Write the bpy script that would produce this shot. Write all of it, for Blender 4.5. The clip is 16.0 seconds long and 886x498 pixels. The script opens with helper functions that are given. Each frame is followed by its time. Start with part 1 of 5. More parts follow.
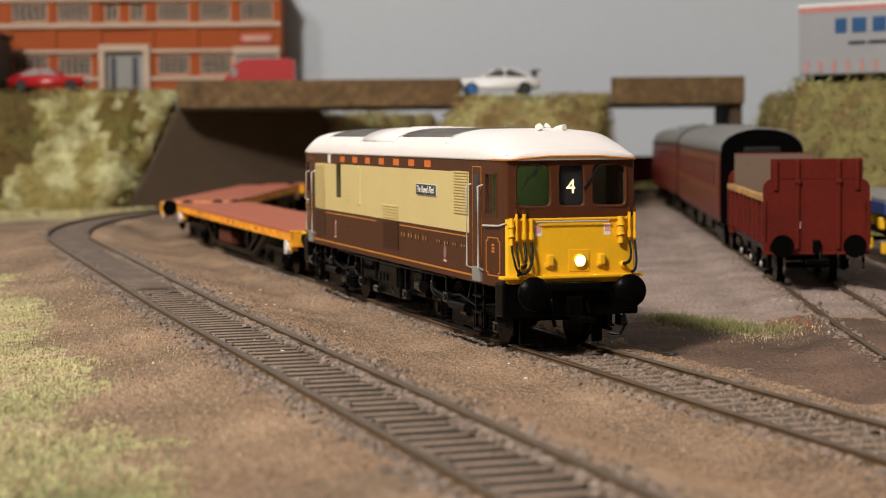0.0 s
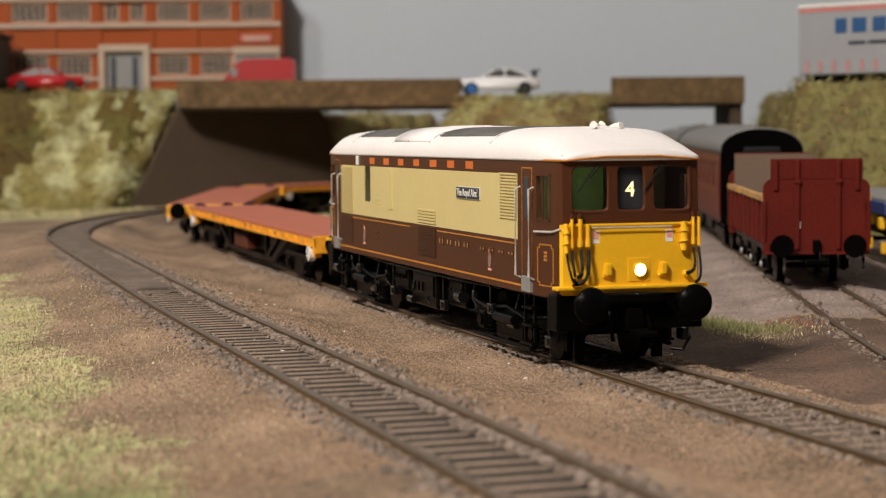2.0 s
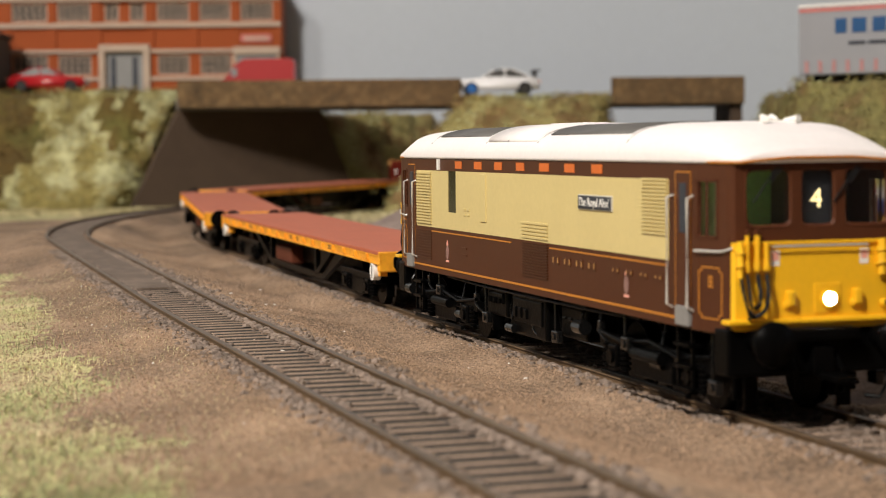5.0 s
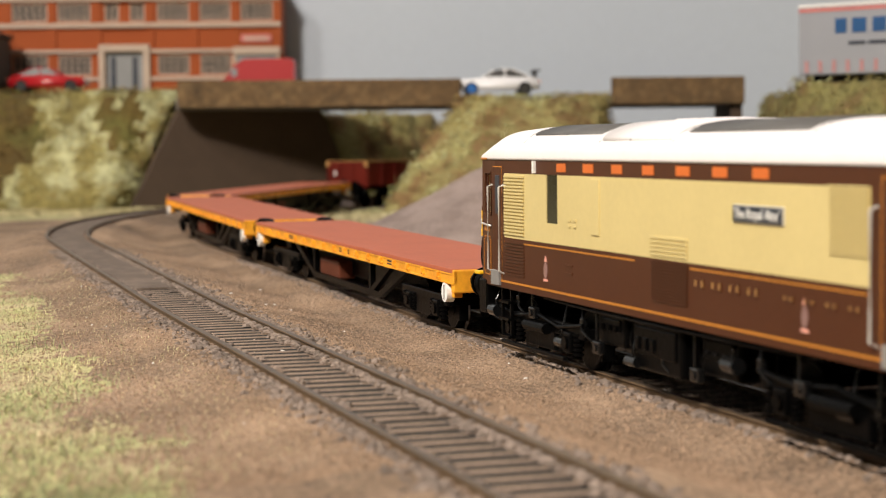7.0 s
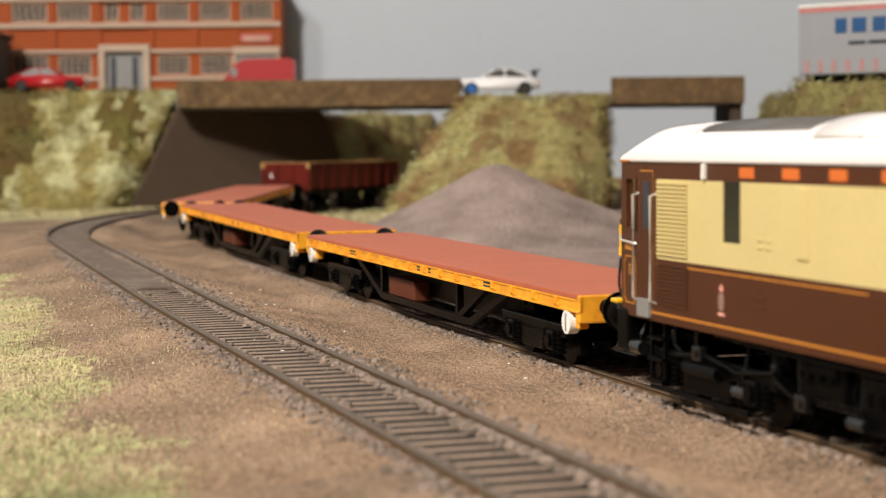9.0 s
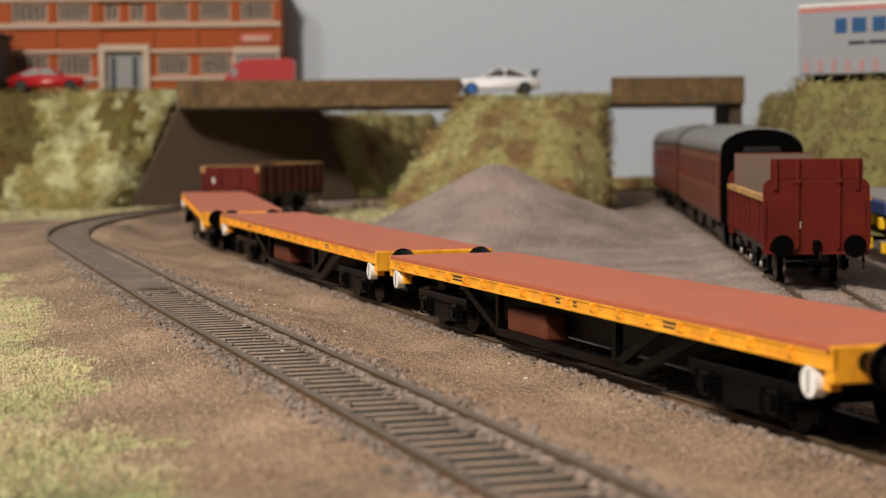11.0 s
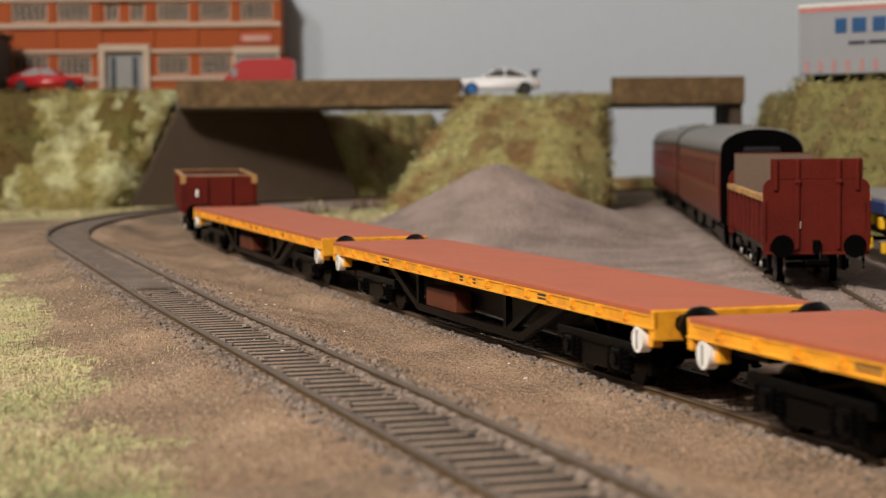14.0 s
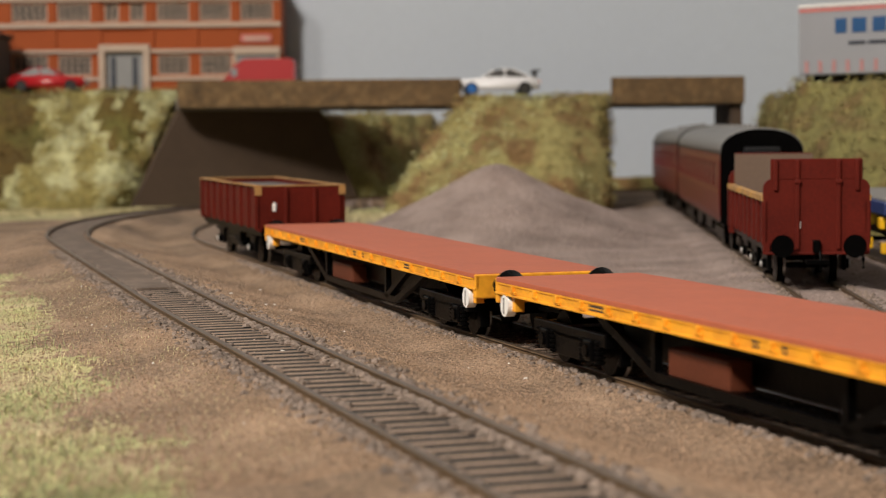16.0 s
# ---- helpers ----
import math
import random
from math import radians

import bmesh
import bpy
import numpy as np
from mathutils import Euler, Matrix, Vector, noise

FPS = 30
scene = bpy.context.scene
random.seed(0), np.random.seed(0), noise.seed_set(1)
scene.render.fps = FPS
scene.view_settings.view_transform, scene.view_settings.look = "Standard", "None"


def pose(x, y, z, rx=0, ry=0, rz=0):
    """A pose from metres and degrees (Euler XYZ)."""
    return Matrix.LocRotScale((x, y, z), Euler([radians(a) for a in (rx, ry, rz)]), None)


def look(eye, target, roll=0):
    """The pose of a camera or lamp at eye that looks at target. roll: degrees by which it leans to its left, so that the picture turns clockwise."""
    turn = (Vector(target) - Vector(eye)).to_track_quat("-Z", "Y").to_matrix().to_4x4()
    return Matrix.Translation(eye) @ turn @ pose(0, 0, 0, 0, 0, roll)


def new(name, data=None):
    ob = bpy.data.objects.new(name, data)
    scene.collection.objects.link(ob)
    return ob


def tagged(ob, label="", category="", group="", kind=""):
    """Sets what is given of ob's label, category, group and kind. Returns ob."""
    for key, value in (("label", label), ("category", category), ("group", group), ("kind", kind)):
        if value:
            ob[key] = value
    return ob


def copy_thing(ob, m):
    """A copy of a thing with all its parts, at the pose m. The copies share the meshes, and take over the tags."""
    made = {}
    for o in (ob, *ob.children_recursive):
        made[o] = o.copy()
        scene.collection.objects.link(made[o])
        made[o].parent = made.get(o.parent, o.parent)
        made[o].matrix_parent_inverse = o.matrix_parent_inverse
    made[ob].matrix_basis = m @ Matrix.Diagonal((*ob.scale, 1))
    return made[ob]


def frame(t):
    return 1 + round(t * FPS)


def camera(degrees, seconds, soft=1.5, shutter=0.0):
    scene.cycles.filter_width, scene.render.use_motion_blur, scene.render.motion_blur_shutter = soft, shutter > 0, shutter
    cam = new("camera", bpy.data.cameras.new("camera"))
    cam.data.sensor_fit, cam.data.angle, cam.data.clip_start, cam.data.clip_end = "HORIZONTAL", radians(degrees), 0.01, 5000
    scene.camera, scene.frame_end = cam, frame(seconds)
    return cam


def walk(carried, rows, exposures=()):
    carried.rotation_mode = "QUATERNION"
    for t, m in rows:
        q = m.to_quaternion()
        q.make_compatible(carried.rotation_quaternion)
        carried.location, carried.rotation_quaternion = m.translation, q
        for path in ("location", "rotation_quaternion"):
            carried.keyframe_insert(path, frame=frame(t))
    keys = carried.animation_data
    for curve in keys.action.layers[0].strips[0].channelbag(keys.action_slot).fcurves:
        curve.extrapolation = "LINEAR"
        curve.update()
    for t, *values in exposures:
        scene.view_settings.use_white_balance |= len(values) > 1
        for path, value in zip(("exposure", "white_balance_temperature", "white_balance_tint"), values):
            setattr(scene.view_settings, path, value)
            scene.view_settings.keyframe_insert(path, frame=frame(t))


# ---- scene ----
# Lengths below are in millimetres of the real model railway (1:76); MM turns them into metres.
MM = 0.001

# ---- camera: stands still on the layout's edge ----
cam = camera(27.4, 16.0, 1.0, 0.4)
EYE, PITCH, ROLL = (0.0, 0.0, 0.0473), 3.304, -0.5
CAM_POSE = look(EYE, (0.0, math.cos(radians(PITCH)), EYE[2] - math.sin(radians(PITCH))), ROLL)
walk(cam, [(0.0, CAM_POSE), (16.0, CAM_POSE)], [(0.0, 0.06), (1.0, -0.04), (3.0, -0.03), (4.0, 0.03), (5.0, 0.1), (6.5, 0.28), (9.0, 0.31), (11.5, 0.02), (12.5, 0.0), (16.0, 0.0)])
cam.data.dof.use_dof = True
cam.data.dof.focus_distance = 0.435
cam.data.dof.aperture_fstop = 34.0

# ---- light: ceiling lamps of the room ----
world = bpy.data.worlds.new("room_air")
world.use_nodes = True
world.node_tree.nodes["Background"].inputs[0].default_value = (1.0, 0.86, 0.72, 1)
world.node_tree.nodes["Background"].inputs[1].default_value = 0.02
scene.world = world


def lamp(name, at, to, size, power, colour):
    data = bpy.data.lights.new(name, "AREA")
    data.shape, data.size, data.energy, data.color = "DISK", size, power, colour
    ob = new(name, data)
    ob.matrix_world = look(at, to)
    return ob


WARM = (1.0, 0.92, 0.83)
lamp("ceiling_lamp", (-0.78, -0.88, 1.30), (0.0, 0.6, 0.0), 0.26, 43.0, WARM)
lamp("ceiling_lamp", (-0.95, 0.10, 1.06), (-0.05, 0.9, 0.0), 0.22, 7.0, WARM)


# ---- materials ----
def mat(name, colour, rough=0.6, metal=0.0, vary=0.15, grain=900.0, bump=0.0, spots=None, coat=0.0, blotch=60.0, island=False, spec=0.5, spread=(0.45, 1.8)):
    m = bpy.data.materials.new(name)
    m.use_nodes = True
    nt = m.node_tree
    n, l = nt.nodes, nt.links
    b = n["Principled BSDF"]
    b.inputs["Roughness"].default_value = rough
    b.inputs["Metallic"].default_value = metal
    b.inputs["Coat Weight"].default_value = coat
    b.inputs["Specular IOR Level"].default_value = spec
    co = n.new("ShaderNodeTexCoord")
    big, fine = n.new("ShaderNodeTexNoise"), n.new("ShaderNodeTexNoise")
    big.inputs["Scale"].default_value, fine.inputs["Scale"].default_value = blotch, grain
    big.inputs["Detail"].default_value = fine.inputs["Detail"].default_value = 4
    for t in (big, fine):
        l.new(co.outputs["Object"], t.inputs["Vector"])
    mix = n.new("ShaderNodeMath")
    mix.operation = "ADD"
    l.new(big.outputs[0], mix.inputs[0])
    l.new(fine.outputs[0], mix.inputs[1])
    src = mix.outputs[0]
    ramp = n.new("ShaderNodeMapRange")
    ramp.inputs[1].default_value, ramp.inputs[2].default_value = 0.6, 1.4
    ramp.inputs[3].default_value, ramp.inputs[4].default_value = 1 - vary, 1 + vary
    l.new(src, ramp.inputs[0])
    scale = n.new("ShaderNodeVectorMath")
    scale.operation = "SCALE"
    scale.inputs[0].default_value = colour
    l.new(ramp.outputs[0], scale.inputs["Scale"])
    if spots:
        tint = n.new("ShaderNodeMix")
        tint.data_type = "RGBA"
        tint.inputs[6].default_value, tint.inputs[7].default_value = (*colour, 1), (*spots, 1)
        third = n.new("ShaderNodeTexNoise")
        third.inputs["Scale"].default_value, third.inputs["Detail"].default_value = blotch * 1.7, 5
        l.new(co.outputs["Object"], third.inputs["Vector"])
        edge = n.new("ShaderNodeMapRange")
        edge.inputs[1].default_value, edge.inputs[2].default_value = 0.45, 0.62
        l.new(third.outputs[0], edge.inputs[0])
        l.new(edge.outputs[0], tint.inputs[0])
        l.new(tint.outputs[2], scale.inputs[0])
    out = scale.outputs[0]
    if island:
        geo = n.new("ShaderNodeNewGeometry")
        r2 = n.new("ShaderNodeMapRange")
        r2.inputs[3].default_value, r2.inputs[4].default_value = spread
        l.new(geo.outputs["Random Per Island"], r2.inputs[0])
        s2 = n.new("ShaderNodeVectorMath")
        s2.operation = "SCALE"
        l.new(out, s2.inputs[0])
        l.new(r2.outputs[0], s2.inputs["Scale"])
        out = s2.outputs[0]
    l.new(out, b.inputs["Base Color"])
    if bump:
        bp = n.new("ShaderNodeBump")
        bp.inputs["Strength"].default_value, bp.inputs["Distance"].default_value = min(1.0, bump), 0.0006 * max(1.0, bump)
        l.new(fine.outputs[0], bp.inputs["Height"])
        l.new(bp.outputs[0], b.inputs["Normal"])
    return m


def glow(name, colour, strength):
    m = bpy.data.materials.new(name)
    m.use_nodes = True
    b = m.node_tree.nodes["Principled BSDF"]
    b.inputs["Base Color"].default_value = (*colour, 1)
    b.inputs["Emission Color"].default_value = (*colour, 1)
    b.inputs["Emission Strength"].default_value = strength
    return m


def glass(name, colour=(1, 1, 1), rough=0.03):
    m = bpy.data.materials.new(name)
    m.use_nodes = True
    b = m.node_tree.nodes["Principled BSDF"]
    b.inputs["Base Color"].default_value = (*colour, 1)
    b.inputs["Roughness"].default_value, b.inputs["IOR"].default_value = rough, 1.3
    b.inputs["Transmission Weight"].default_value = 1.0
    return m


BROWN = mat("umber_paint", (0.072, 0.0228, 0.0092), 0.45, vary=0.1, spec=0.2)
CREAM = mat("cream_paint", (0.62, 0.50, 0.22), 0.45, vary=0.05)
YELLOW = mat("warning_yellow_paint", (0.86, 0.47, 0.012), 0.42, vary=0.06)
ORANGE = mat("gold_lining", (0.48, 0.18, 0.02), 0.5, vary=0.08)
LETTER = mat("orange_letter_paint", (0.62, 0.14, 0.02), 0.5, vary=0.08)
ROOFWHITE = mat("white_roof_paint", (0.81, 0.765, 0.765), 0.5, vary=0.05)
ROOFGREY = mat("grey_roof_panel", (0.10, 0.095, 0.09), 0.6)
BLACK = mat("black_underframe", (0.0020, 0.0019, 0.0019), 0.3, vary=0.4, bump=0.15, spec=0.045)
GLOSSBLACK = mat("glossy_black_fitting", (0.006, 0.006, 0.006), 0.16, vary=0.3, spec=0.45)
RUBBER = mat("black_hose", (0.008, 0.008, 0.009), 0.55, spec=0.2)
STEEL = mat("bright_steel", (0.55, 0.53, 0.5), 0.3, 1.0)
SILVER = mat("pale_handrail", (0.62, 0.60, 0.56), 0.4, 0.3)
STEPGREY = mat("grey_step_plate", (0.22, 0.21, 0.20), 0.6)
WHITE = mat("white_paint", (0.82, 0.80, 0.76), 0.5, vary=0.05)
PINKRED = mat("warning_flash_red", (0.78, 0.36, 0.28), 0.5)
CREST = mat("pale_crest", (0.27, 0.15, 0.13), 0.5, vary=0.4, grain=2500)
NAVY = mat("dark_navy_plate", (0.02, 0.025, 0.04), 0.4)
PANE = glass("clear_pane")
CABGREEN = mat("cab_green", (0.44, 0.68, 0.26), 0.7)
DARK = mat("dark_interior", (0.03, 0.028, 0.026), 0.8)
LIGHTGLOW = glow("headlight_glow", (0.62, 0.76, 1.0), 60.0)
DECKRED = mat("red_oxide_deck", (0.43, 0.110, 0.053), 0.62, vary=0.10, grain=500, bump=0.06)
WAGYEL = mat("wagon_yellow_paint", (0.85, 0.37, 0.02), 0.5, vary=0.18, grain=700, spots=(0.73, 0.295, 0.017), blotch=110)
OXIDE = mat("underframe_oxide_box", (0.11, 0.03, 0.014), 0.6, vary=0.2, spec=0.2)
MAROON = mat("wagon_maroon_paint", (0.098, 0.0085, 0.004), 0.55, vary=0.3, spec=0.2)
COACHRED = mat("coach_maroon_paint", (0.12, 0.013, 0.009), 0.4, vary=0.15, spec=0.25)
COACHROOF = mat("coach_grey_roof", (0.16, 0.155, 0.15), 0.55, vary=0.1)
OCHRE = mat("ochre_capping", (0.36, 0.19, 0.06), 0.6, vary=0.25)
GOLDCAP = mat("golden_ochre_capping", (0.55, 0.29, 0.07), 0.6, vary=0.35, grain=500, spots=(0.36, 0.2, 0.08), blotch=90)
REDCLOD = mat("red_brown_clod", (0.19, 0.085, 0.05), 0.95, vary=0.3, island=True)
RUST = mat("rusty_rail_side", (0.115, 0.070, 0.034), 0.62, vary=0.25, grain=600, bump=0.2)
RAILTOP = mat("worn_rail_head", (0.13, 0.094, 0.066), 0.45, 0.5, vary=0.25)
SLEEPER = mat("grey_brown_sleeper", (0.245, 0.174, 0.127), 0.8, vary=0.45, grain=1500, bump=0.3)
# front track bed: dark ballast tone with the shade between sleepers painted in
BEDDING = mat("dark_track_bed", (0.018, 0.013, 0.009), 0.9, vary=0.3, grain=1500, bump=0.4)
MAINBED = mat("brown_ballast_bed", (0.105, 0.072, 0.050), 0.9, vary=0.5, grain=900, bump=1.5)
BALLAST = mat("grey_ballast", (0.225, 0.172, 0.138), 0.9, vary=0.2, grain=1200, bump=0.5, island=True, spread=(0.55, 1.25))
INFILL = mat("crossing_infill", (0.112, 0.078, 0.056), 0.7, vary=0.3, grain=500, bump=0.4, spots=(0.17, 0.125, 0.095), blotch=70)
EARTH = mat("sandy_brown_earth", (0.314, 0.214, 0.141), 0.95, vary=0.8, grain=1000, bump=2.6, spots=(0.265, 0.175, 0.110), blotch=24)
GRIT = mat("loose_grit", (0.30, 0.203, 0.136), 0.95, vary=0.2, island=True, spread=(0.6, 1.3), spec=0.2)
SAND = mat("grey_pink_sand", (0.328, 0.252, 0.222), 0.95, vary=0.45, grain=700, bump=2.4, blotch=30, spots=(0.27, 0.203, 0.177))
GRASSMAT = mat("static_grass", (0.48, 0.43, 0.255), 0.8, vary=0.3, island=True, blotch=30, spots=(0.46, 0.40, 0.23), spec=0.2)
GREENGRASS = mat("green_static_grass", (0.30, 0.325, 0.165), 0.8, vary=0.3, island=True, blotch=30, spec=0.2)
TUFT = mat("dark_tuft_grass", (0.21, 0.215, 0.09), 0.8, vary=0.3, island=True, spots=(0.2, 0.19, 0.08), spec=0.2)
TURF = mat("turf_under_grass", (0.40, 0.375, 0.175), 0.95, vary=0.45, grain=500, bump=1.0, spots=(0.44, 0.355, 0.21), blotch=22)
BANK = mat("lichen_bank", (0.30, 0.26, 0.10), 0.95, vary=0.35, grain=260, bump=0.9, spots=(0.21, 0.125, 0.05), blotch=30)
BANKRIGHT = mat("olive_lichen_bank", (0.19, 0.168, 0.056), 0.95, vary=0.4, grain=260, bump=1.2, spots=(0.15, 0.098, 0.036), blotch=28)
REDSOIL = mat("damp_red_brown_soil", (0.165, 0.098, 0.066), 0.9, vary=0.6, grain=900, bump=2.0, spots=(0.115, 0.070, 0.048), blotch=30)
BANKLEFT = mat("pale_lichen_bank", (0.215, 0.175, 0.055), 0.95, vary=0.45, grain=230, bump=1.0, spots=(0.43, 0.42, 0.23), blotch=26)
BANKBROWN = mat("brown_lichen_bank", (0.105, 0.066, 0.015), 0.95, vary=0.4, grain=230, bump=1.0, spots=(0.12, 0.105, 0.025), blotch=20)
BANKRUST = mat("brown_flock", (0.115, 0.07, 0.017), 0.95, vary=0.3, grain=300, spots=(0.15, 0.13, 0.03), blotch=25, island=True)
OLIVEFLOCK = mat("dull_olive_flock", (0.20, 0.172, 0.062), 0.95, vary=0.3, grain=300, spots=(0.15, 0.10, 0.04), blotch=30, island=True)
BANKPALE = mat("pale_green_flock", (0.54, 0.54, 0.30), 0.95, vary=0.3, grain=300, spots=(0.27, 0.25, 0.08), blotch=30, island=True)
BANKDRY = mat("dry_olive_flock", (0.31, 0.255, 0.095), 0.95, vary=0.3, grain=300, spots=(0.20, 0.12, 0.05), blotch=30, island=True)
CONCRETE = mat("stained_timber_beam", (0.12, 0.07, 0.028), 0.85, vary=0.5, grain=260, bump=0.5, blotch=110, spots=(0.155, 0.096, 0.042))
ABUTMENT = mat("brown_abutment", (0.075, 0.048, 0.031), 0.9, vary=0.12, grain=400, bump=0.1)
ROADGREY = mat("grey_model_road", (0.14, 0.13, 0.12), 0.9, vary=0.1, bump=0.2)
BRICK = mat("orange_brick", (0.315, 0.062, 0.008), 0.8, vary=0.10, grain=700, bump=0.15, blotch=25)
STONE = mat("pale_stone_trim", (0.47, 0.36, 0.28), 0.7, vary=0.06)
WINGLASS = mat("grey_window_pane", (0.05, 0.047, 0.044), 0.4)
DOORGREY = mat("grey_door", (0.24, 0.24, 0.24), 0.6)
BACKDROP = mat("grey_painted_backdrop", (0.50, 0.545, 0.61), 0.85, vary=0.03, grain=200, blotch=3)
CARRED = mat("red_car_paint", (0.42, 0.015, 0.02), 0.25, coat=0.5, vary=0.05)
VANRED = mat("red_van_paint", (0.40, 0.02, 0.022), 0.4, vary=0.05)
CARWHITE = mat("white_car_paint", (0.85, 0.84, 0.86), 0.3, coat=0.4, vary=0.03)
BLUEWHEEL = mat("blue_wheel", (0.03, 0.14, 0.42), 0.4)
TRAILERGREY = mat("pale_grey_trailer", (0.28, 0.285, 0.31), 0.5, vary=0.05)
TRAILERBLUE = mat("blue_trailer_letter", (0.007, 0.065, 0.19), 0.5)
TRAILERRED = mat("faded_red_mark", (0.55, 0.16, 0.14), 0.5)
FADEDPINK = mat("faded_pink_mark", (0.42, 0.20, 0.20), 0.6, vary=0.1)
LOAD = mat("brown_board_load", (0.15, 0.10, 0.07), 0.8, vary=0.1)
BLUE = mat("blue_wagon_paint", (0.02, 0.035, 0.13), 0.5)
WALLPAINT = mat("room_wall_paint", (0.47, 0.47, 0.49), 0.9, vary=0.03, blotch=2)


# ---- mesh helpers (millimetres in, metres out) ----
def thing(name, label, category, group="", kind=""):
    return tagged(new(name), label, category, group, kind)


def finish(bm, name, mats, smooth=False):
    for v in bm.verts:
        v.co *= MM
    bmesh.ops.recalc_face_normals(bm, faces=bm.faces)
    me = bpy.data.meshes.new(name)
    bm.to_mesh(me)
    bm.free()
    for m in mats if isinstance(mats, (list, tuple)) else [mats]:
        me.materials.append(m)
    if smooth:
        for p in me.polygons:
            p.use_smooth = True
    return me


def part(name, bm, material, parent, label="", smooth=False):
    ob = new(name, finish(bm, name, material, smooth) if isinstance(bm, bmesh.types.BMesh) else bm)
    ob.parent = parent
    return tagged(ob, label)


def solo(name, bm, material, label, category, group="", kind="", smooth=False):
    return tagged(new(name, finish(bm, name, material, smooth)), label, category, group, kind)


def box(bm, x0, x1, y0, y1, z0, z1, bevel=0.0, turn=None):
    r = bmesh.ops.create_cube(bm, size=1)["verts"]
    for v in r:
        v.co = Vector(((x0 + x1) / 2 + v.co.x * (x1 - x0), (y0 + y1) / 2 + v.co.y * (y1 - y0), (z0 + z1) / 2 + v.co.z * (z1 - z0)))
    if bevel:
        es = list({e for v in r for e in v.link_edges})
        r = bmesh.ops.bevel(bm, geom=es, offset=bevel, segments=2, affect="EDGES", profile=0.5)["verts"]
    return bm


def B(*a):
    bm = bmesh.new()
    for q in a:
        box(bm, *q)
    return bm


def cyl(bm, p, q, r0, r1=None, n=16):
    p, q = Vector(p), Vector(q)
    d = q - p
    m = Matrix.Translation((p + q) / 2) @ d.to_track_quat("Z", "Y").to_matrix().to_4x4()
    bmesh.ops.create_cone(bm, cap_ends=True, segments=n, radius1=r0, radius2=r0 if r1 is None else r1, depth=d.length, matrix=m)
    return bm


def tube(bm, pts, r, n=8):
    pts = [Vector(p) for p in pts]
    rings = []
    for i, p in enumerate(pts):
        d = (pts[min(i + 1, len(pts) - 1)] - pts[max(i - 1, 0)]).normalized()
        a = d.cross(Vector((0, 0, 1)))
        a = a.normalized() if a.length > 0.05 else d.cross(Vector((0, 1, 0))).normalized()
        b = d.cross(a)
        rings.append([bm.verts.new(p + r * (a * math.cos(k * math.tau / n) + b * math.sin(k * math.tau / n))) for k in range(n)])
    for r0, r1 in zip(rings, rings[1:]):
        for k in range(n):
            bm.faces.new((r0[k], r0[(k + 1) % n], r1[(k + 1) % n], r1[k]))
    bm.faces.new(rings[0])
    bm.faces.new(rings[-1])
    return bm


def loft(bm, rings, closed=True, caps=True):
    vs = [[bm.verts.new(p) for p in ring] for ring in rings]
    n = len(vs[0])
    for a, b in zip(vs, vs[1:]):
        for k in range(n if closed else n - 1):
            bm.faces.new((a[k], a[(k + 1) % n], b[(k + 1) % n], b[k]))
    if caps:
        bm.faces.new(vs[0])
        bm.faces.new(vs[-1])
    return bm


def words(name, text, size, m, material, parent, label=""):
    cu = bpy.data.curves.new(name, "FONT")
    cu.body, cu.size, cu.align_x, cu.align_y, cu.extrude = text, size * MM, "CENTER", "CENTER", 0.00004
    cu.materials.append(material)
    ob = new(name, cu)
    ob.parent = parent
    ob.matrix_basis = m
    return tagged(ob, label)


# ---- plan of the lines ----
HEADING = -72.66
FWD = Vector((math.cos(radians(HEADING)), math.sin(radians(HEADING)), 0))
RIGHTB = Vector((-FWD.y, FWD.x, 0))


def rise(y):
    return 0.0105 * min(max(y - 480, 0), 600)


def line_point(start, s, bend, radius, lift=0.0):
    """A point of a line that runs straight and bends away to the right beyond s = -bend; s grows towards the viewer."""
    start = Vector((*start, 0))
    if s >= -bend:
        p = start + FWD * s
    else:
        c = start - FWD * bend + RIGHTB * radius
        a = (-bend - s) / radius
        p = c + radius * (-RIGHTB * math.cos(a) - FWD * math.sin(a))
    p.z = rise(p.y) + lift
    return p


def main_line(s):
    return line_point((29.3, 414.27), s, 425, 470)


def front_line(s):
    return line_point((-42.2, 400.0), s, 379, 505, 5.4)


def siding_line(s):
    return Vector((107.1 + 0.064 * (s - 387), s, rise(s) - 1.0))


def second_siding(s):
    p = siding_line(s)
    return Vector((p.x + 50, p.y, p.z))


def run(t):
    """How far the train has gone at t seconds."""
    return ((((-0.000473384 * t + 0.020093979) * t - 0.2633167) * t + 3.0375035) * t + 11.9084104) * t + 0.33347


def upright(p, d):
    x = d.normalized()
    y = Vector((0, 0, 1)).cross(x).normalized()
    z = x.cross(y)
    m = Matrix((x, y, z)).transposed().to_4x4()
    m.translation = p * MM
    return m


TIMES = [0.5 * i for i in range(33)]


def stand(line, front, rear):
    """Pose of a vehicle whose bogie pivots stand at front and rear on a line."""
    a, b = line(front), line(rear)
    return upright((a + b) / 2, a - b)


# ---- ground ----
def dist_line(x, y, start):
    """Signed distance from the straight of a line, with the bend taken in."""
    d = Vector((x - start[0], y - start[1], 0))
    return d.dot(RIGHTB), d.dot(FWD)


def near_front(x, y):
    a, s = dist_line(x, y, (-42.2, 400.0))
    if s < -379:
        c = Vector((-42.2, 400, 0)) - FWD * 379 + RIGHTB * 505
        return abs(math.hypot(x - c.x, y - c.y) - 505)
    return abs(a)


